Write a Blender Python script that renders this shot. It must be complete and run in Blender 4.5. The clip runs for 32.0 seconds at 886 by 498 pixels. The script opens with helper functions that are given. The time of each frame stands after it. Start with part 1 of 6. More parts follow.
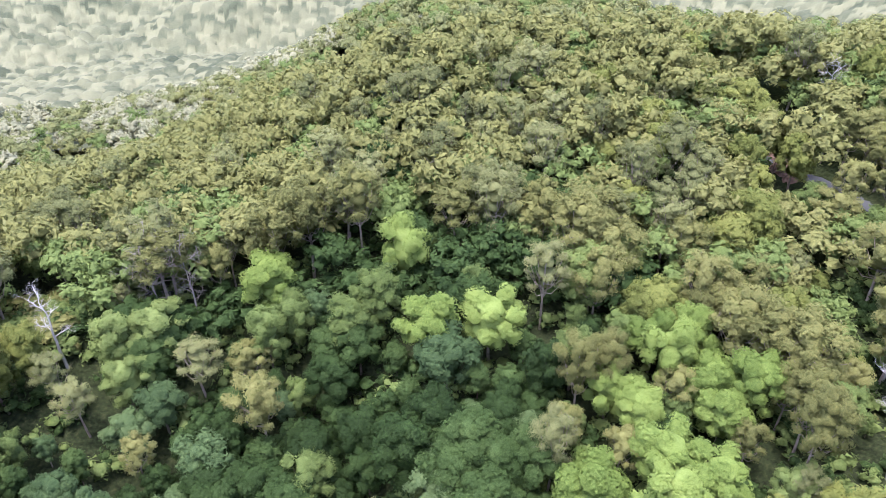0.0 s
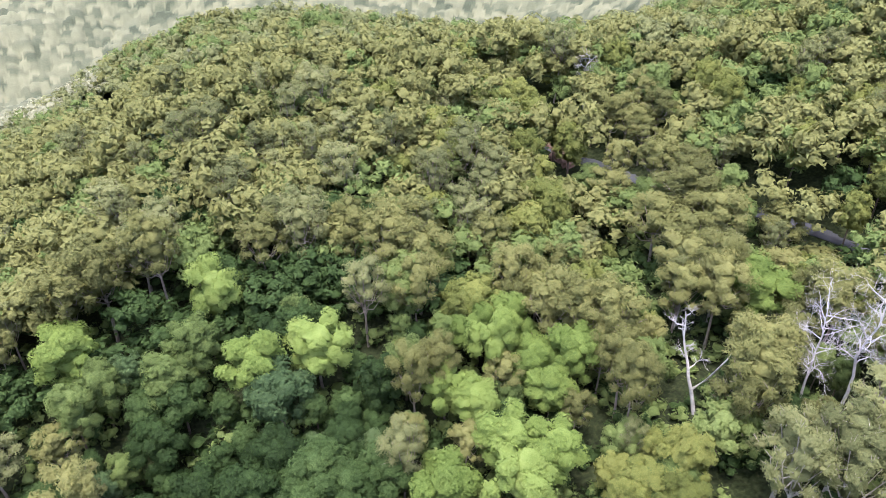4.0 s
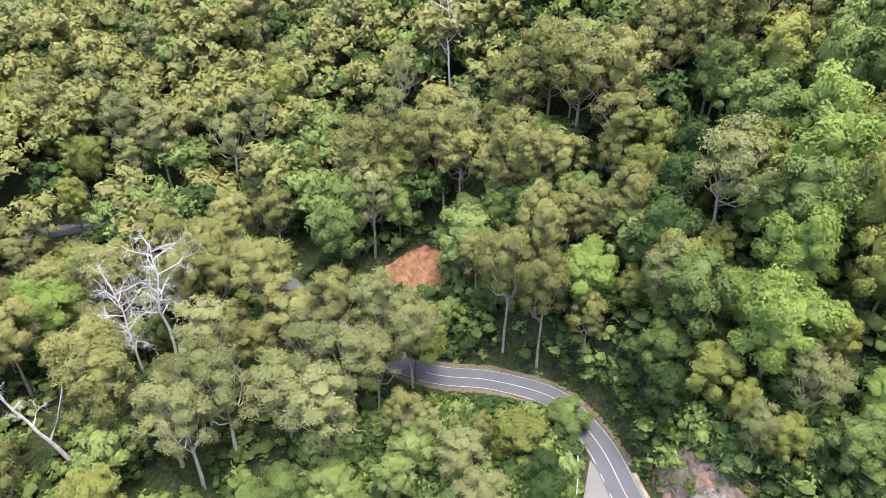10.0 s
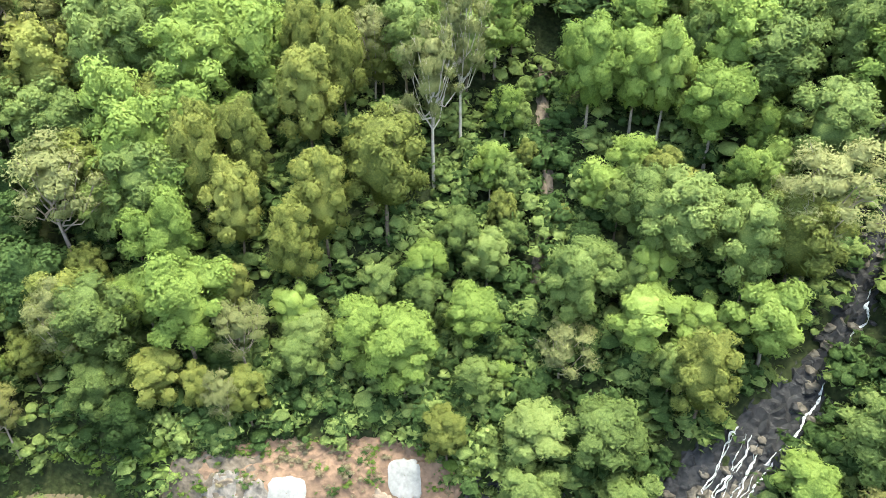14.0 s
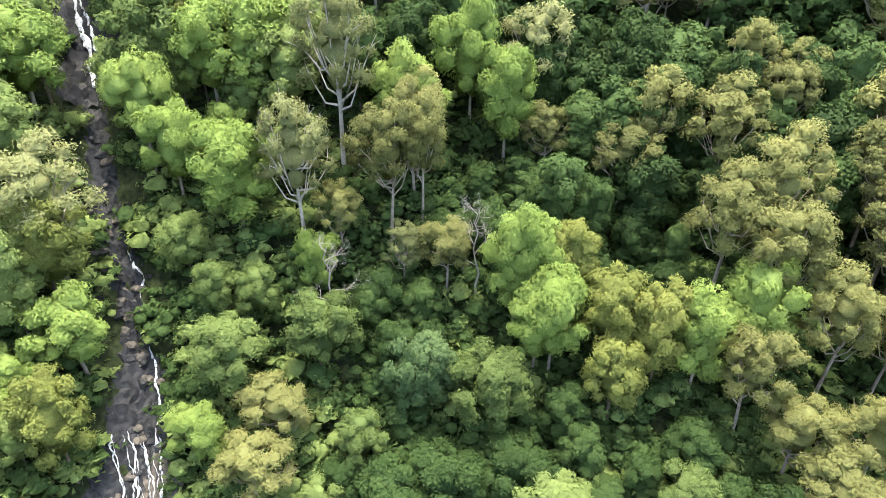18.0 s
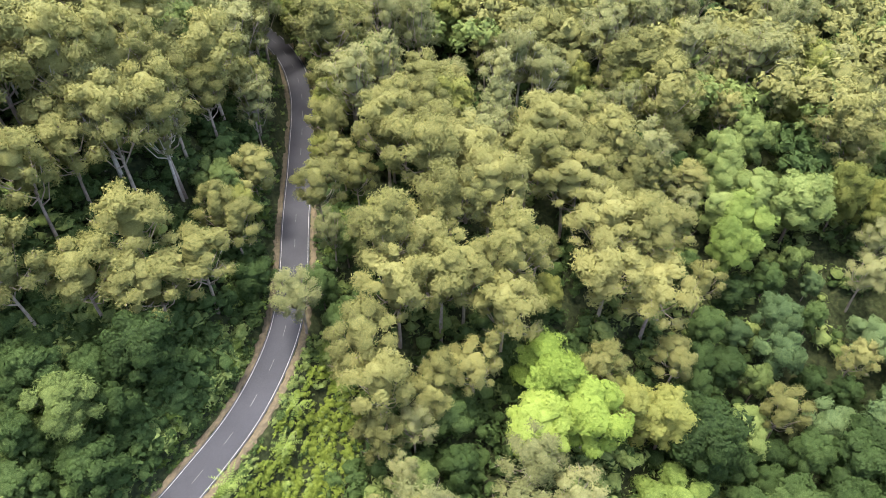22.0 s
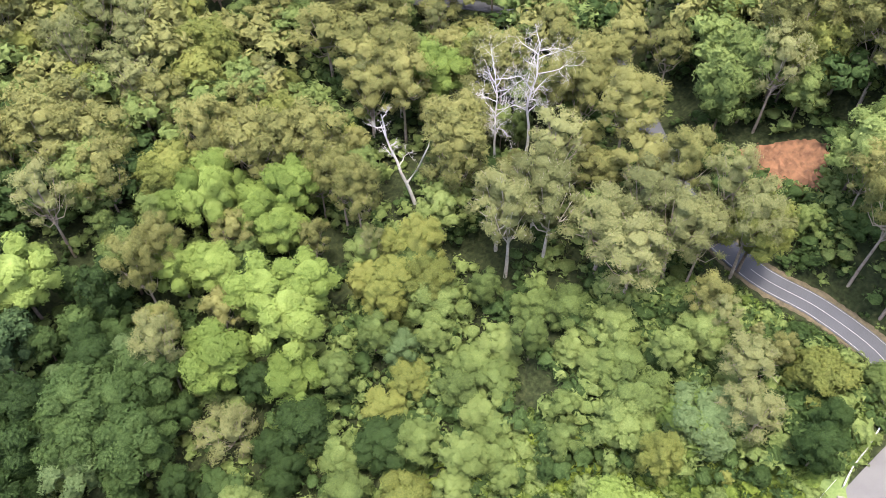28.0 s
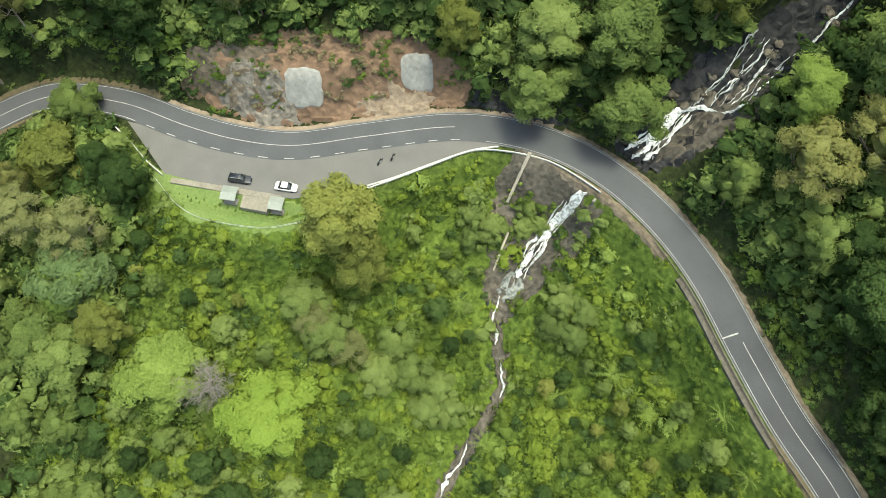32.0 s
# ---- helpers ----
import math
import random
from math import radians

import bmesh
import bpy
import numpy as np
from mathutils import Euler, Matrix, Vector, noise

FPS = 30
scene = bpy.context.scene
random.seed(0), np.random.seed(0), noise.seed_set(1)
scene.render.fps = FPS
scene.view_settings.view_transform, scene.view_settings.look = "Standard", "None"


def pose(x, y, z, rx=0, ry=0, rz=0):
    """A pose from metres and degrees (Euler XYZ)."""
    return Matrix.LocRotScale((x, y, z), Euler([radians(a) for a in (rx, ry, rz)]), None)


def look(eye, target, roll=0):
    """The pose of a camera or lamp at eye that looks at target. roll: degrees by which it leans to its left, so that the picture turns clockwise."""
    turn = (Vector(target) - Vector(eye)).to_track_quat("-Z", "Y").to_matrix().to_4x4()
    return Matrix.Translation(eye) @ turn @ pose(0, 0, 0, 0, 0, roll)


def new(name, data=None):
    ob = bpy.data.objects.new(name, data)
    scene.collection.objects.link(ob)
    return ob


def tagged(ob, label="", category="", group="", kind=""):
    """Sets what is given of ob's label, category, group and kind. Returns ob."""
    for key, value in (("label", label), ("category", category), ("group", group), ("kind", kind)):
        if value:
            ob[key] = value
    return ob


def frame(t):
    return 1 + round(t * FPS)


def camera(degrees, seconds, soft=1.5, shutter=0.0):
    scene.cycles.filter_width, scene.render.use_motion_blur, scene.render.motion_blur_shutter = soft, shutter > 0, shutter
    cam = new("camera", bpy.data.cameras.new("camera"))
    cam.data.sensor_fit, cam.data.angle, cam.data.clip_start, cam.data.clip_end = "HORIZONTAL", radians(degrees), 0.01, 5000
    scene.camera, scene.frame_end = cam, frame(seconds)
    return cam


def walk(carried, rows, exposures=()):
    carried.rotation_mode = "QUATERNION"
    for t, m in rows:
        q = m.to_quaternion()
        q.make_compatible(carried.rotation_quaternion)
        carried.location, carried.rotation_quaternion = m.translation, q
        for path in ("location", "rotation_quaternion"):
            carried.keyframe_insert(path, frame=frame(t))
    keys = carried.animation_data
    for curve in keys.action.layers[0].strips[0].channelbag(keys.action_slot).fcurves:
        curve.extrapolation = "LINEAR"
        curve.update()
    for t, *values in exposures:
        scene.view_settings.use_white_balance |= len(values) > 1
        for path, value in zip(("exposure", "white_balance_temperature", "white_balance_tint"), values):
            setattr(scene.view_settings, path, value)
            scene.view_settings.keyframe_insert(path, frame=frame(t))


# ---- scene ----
cam = camera(64.6, 32.0, 0.8)
EYE = 125.0  # metres above the road
# seconds, heading, pitch, lean: the camera turns on one spot
TURNS = [
    (0, 0.00, -34.57, 0.02), (0.5, 0.04, -32.92, 0.09), (1, 0.05, -32.82, 0.07), (1.5, -1.16, -32.85, 0.04),
    (2, -3.68, -32.88, -0.01), (2.5, -6.58, -32.89, -0.04), (4.5, -22.35, -33.05, -0.12), (5, -26.35, -33.09, -0.26),
    (5.5, -30.52, -33.13, -0.24), (6, -35.24, -33.17, -0.20), (6.5, -40.92, -33.20, -0.10), (7, -46.69, -33.24, -0.12),
    (7.5, -52.52, -33.27, -0.04), (8, -58.35, -33.27, -0.04), (8.5, -64.33, -33.27, -0.02), (9, -70.52, -33.26, 0.02),
    (9.5, -76.86, -33.26, 0.04), (10, -83.36, -33.27, -0.03), (10.5, -90.00, -33.30, -0.00), (11, -96.70, -33.27, 0.13),
    (11.5, -103.61, -33.28, 0.18), (12, -110.74, -33.24, 0.21), (12.5, -117.91, -33.25, 0.14), (13, -125.09, -33.22, 0.08),
    (13.5, -132.32, -33.22, 0.09), (14, -140.10, -33.18, 0.07), (14.5, -147.99, -33.19, -0.12), (16.5, -180.11, -33.17, -0.08),
    (17, -188.38, -33.16, -0.13), (17.5, -196.61, -33.19, -0.19), (18, -205.54, -33.57, -0.21), (18.5, -214.66, -35.62, -0.16),
    (19, -223.92, -37.82, -0.08), (19.5, -233.31, -40.02, -0.16), (20, -242.18, -42.03, 0.08), (20.5, -251.70, -44.16, 0.26),
    (21, -261.31, -46.26, 0.32), (21.5, -270.97, -46.72, 0.33), (22, -280.58, -46.69, 0.27), (22.5, -290.15, -46.68, 0.20),
    (23, -299.69, -46.67, 0.13), (23.5, -309.23, -46.66, 0.01), (24, -318.72, -46.68, -0.23), (24.5, -328.20, -46.72, -0.30),
    (26.5, -368.47, -46.76, 0.02), (27, -381.94, -46.81, 0.10), (27.5, -395.65, -46.79, 0.08), (28, -408.08, -46.74, 0.07),
    (28.5, -420.24, -49.06, 0.02), (29, -432.30, -53.51, 0.14), (29.5, -444.45, -58.00, 0.21), (30, -456.59, -62.58, 0.32),
    (30.5, -468.50, -65.10, 0.15), (31, -480.20, -65.26, -0.04), (31.5, -490.29, -65.33, -0.11), (32, -498.31, -65.41, -0.17),
]
walk(cam, [(t, pose(0, 0, EYE, 90 + p, r, y)) for t, y, p, r in TURNS],
     [(0.0, 2.28, 5700, 20), (6.0, 2.12, 6050, 17), (10.0, 2.35, 6350, 12), (12.0, 2.5, 6650, 4), (14.0, 2.75, 6650, -4), (16.5, 2.9, 6600, 0), (19.0, 2.75, 6600, 7), (22.0, 2.55, 6600, 11),
      (25.0, 2.45, 6300, 13), (28.0, 2.3, 6450, 13), (30.0, 1.85, 7000, -3), (32.0, 1.65, 7200, -10)])

# ---------------------------------------------------------------- light
SUN_AZ, SUN_EL = 228.0, 80.0
world = bpy.data.worlds.new("sky")
world.use_nodes = True
scene.world = world
_n, _l = world.node_tree.nodes, world.node_tree.links
_sky = _n.new("ShaderNodeTexSky")
_sky.sky_type, _sky.sun_disc = "NISHITA", False
_sky.sun_elevation, _sky.sun_rotation = radians(SUN_EL), radians(SUN_AZ)
_sky.dust_density, _sky.air_density = 4.0, 1.0
_l.new(_sky.outputs[0], _n["Background"].inputs[0])
_n["Background"].inputs[1].default_value = 0.15
sun = new("sun", bpy.data.lights.new("sun", "SUN"))
sun.data.energy, sun.data.angle, sun.data.color = 1.15, radians(12.0), (1.0, 0.95, 0.86)
_a, _e = radians(SUN_AZ), radians(SUN_EL)
sun.matrix_world = look((300 * math.sin(_a) * math.cos(_e), 300 * math.cos(_a) * math.cos(_e), 300 * math.sin(_e)), (0, 0, 0))

# ---------------------------------------------------------------- materials
def material(name, rough=0.7, metal=0.0, spec=0.3):
    m = bpy.data.materials.new(name)
    m.use_nodes = True
    b = m.node_tree.nodes["Principled BSDF"]
    b.inputs["Roughness"].default_value = rough
    b.inputs["Metallic"].default_value = metal
    b.inputs["Specular IOR Level"].default_value = spec
    return m, m.node_tree.nodes, m.node_tree.links, b


def noise_at(n, l, scale, detail=4.0, world_space=True):
    t = n.new("ShaderNodeTexNoise")
    t.inputs["Scale"].default_value, t.inputs["Detail"].default_value = scale, detail
    if world_space:
        g = n.new("ShaderNodeNewGeometry")
        l.new(g.outputs["Position"], t.inputs["Vector"])
    else:
        g = n.new("ShaderNodeTexCoord")
        l.new(g.outputs["Object"], t.inputs["Vector"])
    return t.outputs[0]


def ramp(n, l, fac, stops):
    r = n.new("ShaderNodeValToRGB")
    e = r.color_ramp.elements
    e[0].position, e[0].color = stops[0][0], (*stops[0][1], 1)
    e[1].position, e[1].color = stops[-1][0], (*stops[-1][1], 1)
    for p, c in stops[1:-1]:
        e.new(p).color = (*c, 1)
    l.new(fac, r.inputs[0])
    return r.outputs[0]


def math_node(n, l, op, a, b):
    m = n.new("ShaderNodeMath")
    m.operation = op
    for k, v in enumerate((a, b)):
        if isinstance(v, (int, float)):
            m.inputs[k].default_value = v
        else:
            l.new(v, m.inputs[k])
    return m.outputs[0]


def mix(n, l, fac, a, b, how="MIX"):
    m = n.new("ShaderNodeMix")
    m.data_type, m.blend_type = "RGBA", how
    for k, v in ((0, fac), (6, a), (7, b)):
        if isinstance(v, (int, float)):
            m.inputs[k].default_value = v
        elif isinstance(v, tuple):
            m.inputs[k].default_value = (*v, 1)
        else:
            l.new(v, m.inputs[k])
    return m.outputs[2]


def bump(n, l, b, height, strength=0.4, dist=0.05):
    u = n.new("ShaderNodeBump")
    u.inputs["Strength"].default_value, u.inputs["Distance"].default_value = strength, dist
    l.new(height, u.inputs["Height"])
    l.new(u.outputs[0], b.inputs["Normal"])


def surface(name, dark, light, scale=2.0, rough=0.8, big=0.15, metal=0.0, spec=0.3, relief=0.3, dist=0.03, world_space=True):
    """A surface between two colours: grain, and broad stains."""
    m, n, l, b = material(name, rough, metal, spec)
    fine = noise_at(n, l, scale, 6, world_space)
    broad = noise_at(n, l, big, 3, world_space)
    f = math_node(n, l, "ADD", math_node(n, l, "MULTIPLY", fine, 0.6), math_node(n, l, "MULTIPLY", broad, 0.4))
    l.new(ramp(n, l, f, [(0.32, dark), (0.68, light)]), b.inputs["Base Color"])
    if relief:
        bump(n, l, b, fine, relief, dist)
    return m


def foliage(name, low, mid, high, see_through=0.36):
    """Leaves: the tone differs from tree to tree, over the wood, from spray to spray and from leaf to leaf, with shade
    painted between clumps; light comes through them a little.
    """
    m, n, l, b = material(name, 0.7, 0.0, 0.1)
    info, geo, obj = n.new("ShaderNodeObjectInfo"), n.new("ShaderNodeNewGeometry"), n.new("ShaderNodeTexCoord")
    broad = noise_at(n, l, 0.09, 2)
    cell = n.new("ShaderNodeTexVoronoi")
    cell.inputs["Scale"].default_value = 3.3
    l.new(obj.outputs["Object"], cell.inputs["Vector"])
    one = n.new("ShaderNodeSeparateColor")
    l.new(cell.outputs["Color"], one.inputs[0])
    f = math_node(n, l, "MULTIPLY", info.outputs["Random"], 0.46)
    f = math_node(n, l, "ADD", f, math_node(n, l, "MULTIPLY", broad, 0.34))
    f = math_node(n, l, "ADD", f, math_node(n, l, "MULTIPLY", geo.outputs["Random Per Island"], 0.18))
    f = math_node(n, l, "ADD", f, math_node(n, l, "MULTIPLY", one.outputs[0], 0.20))
    # cell edges go darker, painting in the shade of gaps between leaf clumps
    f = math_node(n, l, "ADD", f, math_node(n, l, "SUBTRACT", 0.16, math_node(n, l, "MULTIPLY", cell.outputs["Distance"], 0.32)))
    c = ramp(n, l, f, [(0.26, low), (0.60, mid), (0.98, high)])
    l.new(c, b.inputs["Base Color"])
    bump(n, l, b, cell.outputs["Distance"], 0.3, 0.2)
    t, s, o = n.new("ShaderNodeBsdfTranslucent"), n.new("ShaderNodeMixShader"), n["Material Output"]
    l.new(c, t.inputs["Color"])
    s.inputs[0].default_value = see_through
    l.new(b.outputs[0], s.inputs[1])
    l.new(t.outputs[0], s.inputs[2])
    l.new(s.outputs[0], o.inputs["Surface"])
    return m


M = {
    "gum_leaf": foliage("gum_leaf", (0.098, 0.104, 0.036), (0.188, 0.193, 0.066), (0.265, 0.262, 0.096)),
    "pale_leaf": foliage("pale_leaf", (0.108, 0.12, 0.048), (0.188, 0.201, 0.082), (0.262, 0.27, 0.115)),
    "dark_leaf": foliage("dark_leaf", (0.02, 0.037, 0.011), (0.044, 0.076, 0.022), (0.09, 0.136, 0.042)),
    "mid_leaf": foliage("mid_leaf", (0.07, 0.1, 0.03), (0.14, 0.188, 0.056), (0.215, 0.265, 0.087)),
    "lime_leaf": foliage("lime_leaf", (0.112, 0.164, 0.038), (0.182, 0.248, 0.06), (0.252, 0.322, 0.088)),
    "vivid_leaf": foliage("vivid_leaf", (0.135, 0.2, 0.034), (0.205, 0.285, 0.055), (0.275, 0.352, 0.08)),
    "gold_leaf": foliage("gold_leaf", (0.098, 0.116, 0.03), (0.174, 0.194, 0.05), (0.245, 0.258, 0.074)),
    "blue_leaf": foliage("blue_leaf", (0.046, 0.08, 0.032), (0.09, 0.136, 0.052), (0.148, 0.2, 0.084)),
    # leaf of the far crowns, with valley haze painted into its colour
    "hazy_leaf": foliage("hazy_leaf", (0.23, 0.232, 0.145), (0.29, 0.288, 0.18), (0.345, 0.338, 0.212), 0.3),
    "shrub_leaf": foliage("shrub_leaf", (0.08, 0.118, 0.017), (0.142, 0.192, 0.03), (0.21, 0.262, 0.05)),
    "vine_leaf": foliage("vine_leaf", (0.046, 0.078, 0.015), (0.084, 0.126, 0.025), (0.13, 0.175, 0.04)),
    "twig_grey": surface("twig_grey", (0.15, 0.13, 0.115), (0.30, 0.275, 0.245), 3.0, 0.85),
    "bark_pale": surface("bark_pale", (0.14, 0.11, 0.085), (0.32, 0.275, 0.23), 1.2, 0.8, 0.4),
    "bark_white": surface("bark_white", (0.24, 0.21, 0.175), (0.46, 0.42, 0.37), 1.2, 0.8, 0.4),
    "slip_earth": surface("slip_earth", (0.085, 0.055, 0.042), (0.23, 0.145, 0.105), 0.5, 0.95, 0.12, relief=0.8, dist=0.6),
    "bark_brown": surface("bark_brown", (0.06, 0.045, 0.032), (0.17, 0.13, 0.10), 1.5, 0.9, 0.4),
    "dead_wood": surface("dead_wood", (0.28, 0.265, 0.25), (0.52, 0.50, 0.48), 2.0, 0.75, 0.5),
    "bay_asphalt": surface("bay_asphalt", (0.095, 0.092, 0.092), (0.14, 0.136, 0.133), 7.0, 0.88, 0.2, relief=0.15, dist=0.01),
    "paint": surface("paint", (0.17, 0.17, 0.168), (0.42, 0.42, 0.41), 5.0, 0.6, 0.4, relief=0.0),
    "rail_white": surface("rail_white", (0.30, 0.30, 0.29), (0.50, 0.50, 0.48), 3.0, 0.6, 0.5, relief=0.1),
    "worn_paint": surface("worn_paint", (0.05, 0.05, 0.052), (0.15, 0.15, 0.148), 4.0, 0.7, 0.4, relief=0.0),
    "concrete": surface("concrete", (0.13, 0.124, 0.113), (0.225, 0.215, 0.195), 2.5, 0.85, 0.3),
    "pale_concrete": surface("pale_concrete", (0.10, 0.10, 0.098), (0.19, 0.188, 0.184), 1.6, 0.85, 0.35),
    "sprayed_concrete": surface("sprayed_concrete", (0.16, 0.158, 0.152), (0.275, 0.27, 0.262), 1.1, 0.85, 0.3),
    "paving": surface("paving", (0.15, 0.133, 0.11), (0.235, 0.215, 0.18), 2.0, 0.85, 0.4),
    "verge": surface("verge", (0.055, 0.045, 0.027), (0.125, 0.102, 0.062), 1.2, 0.95, 0.25, relief=0.6, dist=0.15),
    "red_earth": surface("red_earth", (0.085, 0.055, 0.038), (0.20, 0.128, 0.086), 0.7, 0.95, 0.12, relief=0.8, dist=0.5),
    "cut_earth": surface("cut_earth", (0.09, 0.045, 0.024), (0.23, 0.118, 0.062), 0.6, 0.95, 0.15, relief=0.8, dist=0.5),
    "brown_earth": surface("brown_earth", (0.06, 0.046, 0.034), (0.18, 0.145, 0.11), 0.9, 0.95, 0.15, relief=0.8, dist=0.4),
    "old_concrete": surface("old_concrete", (0.055, 0.048, 0.04), (0.12, 0.108, 0.092), 1.5, 0.9, 0.3),
    "rock": surface("rock", (0.045, 0.041, 0.037), (0.25, 0.218, 0.188), 0.8, 0.6, 0.2, relief=0.9, dist=0.4),
    "wet_rock": surface("wet_rock", (0.010, 0.010, 0.012), (0.046, 0.045, 0.047), 0.9, 0.65, 0.25, spec=0.2, relief=0.9, dist=0.4),
    "lawn": surface("lawn", (0.078, 0.124, 0.032), (0.155, 0.2, 0.066), 1.8, 0.95, 0.12, relief=0.6, dist=0.06),
    "roof_sheet": surface("roof_sheet", (0.17, 0.19, 0.172), (0.235, 0.25, 0.232), 3.0, 0.45, 0.5, relief=0.05),
    "timber": surface("timber", (0.12, 0.08, 0.05), (0.26, 0.19, 0.13), 4.0, 0.8, 0.8),
    "fall_rock": surface("fall_rock", (0.028, 0.025, 0.02), (0.13, 0.112, 0.092), 0.9, 0.7, 0.22, relief=0.9, dist=0.4),
    "dry_leaf": foliage("dry_leaf", (0.10, 0.085, 0.05), (0.165, 0.14, 0.085), (0.235, 0.20, 0.125)),
    "log_wood": surface("log_wood", (0.26, 0.23, 0.19), (0.40, 0.36, 0.31), 3.0, 0.85, 0.6),
    "steel": surface("steel", (0.35, 0.35, 0.36), (0.55, 0.55, 0.56), 6.0, 0.4, 0.8, metal=0.9, relief=0.05),
    "black_paint": surface("black_paint", (0.012, 0.014, 0.018), (0.022, 0.024, 0.03), 3.0, 0.18, 0.8, spec=0.6, relief=0),
    "white_paint": surface("white_paint", (0.60, 0.61, 0.62), (0.70, 0.70, 0.70), 3.0, 0.22, 0.8, spec=0.6, relief=0),
    "glass_dark": surface("glass_dark", (0.015, 0.017, 0.02), (0.03, 0.032, 0.036), 2.0, 0.06, 0.8, spec=0.8, relief=0),
    "tyre": surface("tyre", (0.012, 0.012, 0.013), (0.03, 0.03, 0.03), 8.0, 0.85, 0.9, relief=0.1),
    "chrome": surface("chrome", (0.5, 0.5, 0.5), (0.7, 0.7, 0.7), 6.0, 0.2, 0.8, metal=1.0, relief=0),
    "lamp_red": surface("lamp_red", (0.25, 0.01, 0.01), (0.4, 0.02, 0.015), 6.0, 0.2, 0.8, relief=0),
}


def ground_material():
    """Leaf litter and moss under the wood, low green growth in the open valley, haze painted pale on the far ground."""
    m, n, l, b = material("ground_cover", 0.95, 0, 0.1)
    fine, broad = noise_at(n, l, 0.9, 6), noise_at(n, l, 0.05, 3)
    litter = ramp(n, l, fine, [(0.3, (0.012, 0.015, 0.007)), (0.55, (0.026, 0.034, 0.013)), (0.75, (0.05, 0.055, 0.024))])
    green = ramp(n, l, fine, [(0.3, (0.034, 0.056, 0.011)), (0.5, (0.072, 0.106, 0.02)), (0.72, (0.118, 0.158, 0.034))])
    at = n.new("ShaderNodeAttribute")
    at.attribute_name = "open_growth"
    # pale tones that put haze into the far ground's colour
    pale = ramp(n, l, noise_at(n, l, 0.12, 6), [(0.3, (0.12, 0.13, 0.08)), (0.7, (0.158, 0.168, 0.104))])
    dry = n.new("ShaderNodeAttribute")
    dry.attribute_name = "far_haze"
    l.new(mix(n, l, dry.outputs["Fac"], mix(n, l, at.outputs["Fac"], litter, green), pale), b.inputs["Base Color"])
    bump(n, l, b, fine, 0.8, 0.6)
    return m


def hazy_material():
    """Gum leaves far off, haze painted into their greyed colours: the tone goes tree by tree and in broad drifts over
    the hillside.
    """
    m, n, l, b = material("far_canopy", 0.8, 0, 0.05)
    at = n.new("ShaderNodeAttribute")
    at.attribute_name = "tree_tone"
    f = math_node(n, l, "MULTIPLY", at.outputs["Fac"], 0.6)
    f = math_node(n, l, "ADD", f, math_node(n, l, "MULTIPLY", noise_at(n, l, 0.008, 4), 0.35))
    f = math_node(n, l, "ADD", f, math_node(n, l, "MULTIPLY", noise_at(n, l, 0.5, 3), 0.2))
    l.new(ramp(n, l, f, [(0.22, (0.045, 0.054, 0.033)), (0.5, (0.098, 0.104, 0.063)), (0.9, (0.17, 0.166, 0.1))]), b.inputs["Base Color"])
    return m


def water_material():
    """White water over dark rock: foam where it breaks up, clear glossy strands between."""
    m, n, l, b = material("white_water", 0.3, 0, 0.5)
    g = noise_at(n, l, 1.6, 6)
    l.new(ramp(n, l, g, [(0.33, (0.2, 0.206, 0.215)), (0.43, (0.42, 0.43, 0.445)), (0.56, (0.68, 0.69, 0.7))]), b.inputs["Base Color"])
    bump(n, l, b, g, 0.6, 0.2)
    return m


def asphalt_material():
    """Grey asphalt, its colour darkened west of the creek for the shade on that stretch."""
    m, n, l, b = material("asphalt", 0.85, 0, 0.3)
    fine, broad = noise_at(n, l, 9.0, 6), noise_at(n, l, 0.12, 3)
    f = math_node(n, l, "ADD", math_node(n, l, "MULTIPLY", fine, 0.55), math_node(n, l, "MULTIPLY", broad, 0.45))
    plain = ramp(n, l, f, [(0.32, (0.050, 0.052, 0.059)), (0.68, (0.082, 0.085, 0.094))])
    # darker tones with the western shade put into them
    shaded = ramp(n, l, f, [(0.32, (0.022, 0.023, 0.027)), (0.68, (0.044, 0.046, 0.053))])
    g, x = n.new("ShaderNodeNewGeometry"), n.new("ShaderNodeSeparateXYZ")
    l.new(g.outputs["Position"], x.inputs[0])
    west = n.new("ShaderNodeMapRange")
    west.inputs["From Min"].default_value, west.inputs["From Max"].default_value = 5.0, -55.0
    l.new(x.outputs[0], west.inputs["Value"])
    l.new(mix(n, l, west.outputs[0], plain, shaded), b.inputs["Base Color"])
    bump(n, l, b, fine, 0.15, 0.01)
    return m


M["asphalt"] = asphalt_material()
M["ground"], M["water"], M["far_canopy"] = ground_material(), water_material(), hazy_material()
M["pool"] = surface("pool", (0.05, 0.055, 0.05), (0.30, 0.31, 0.29), 1.2, 0.12, 0.4, spec=0.5, relief=0.3, dist=0.05)

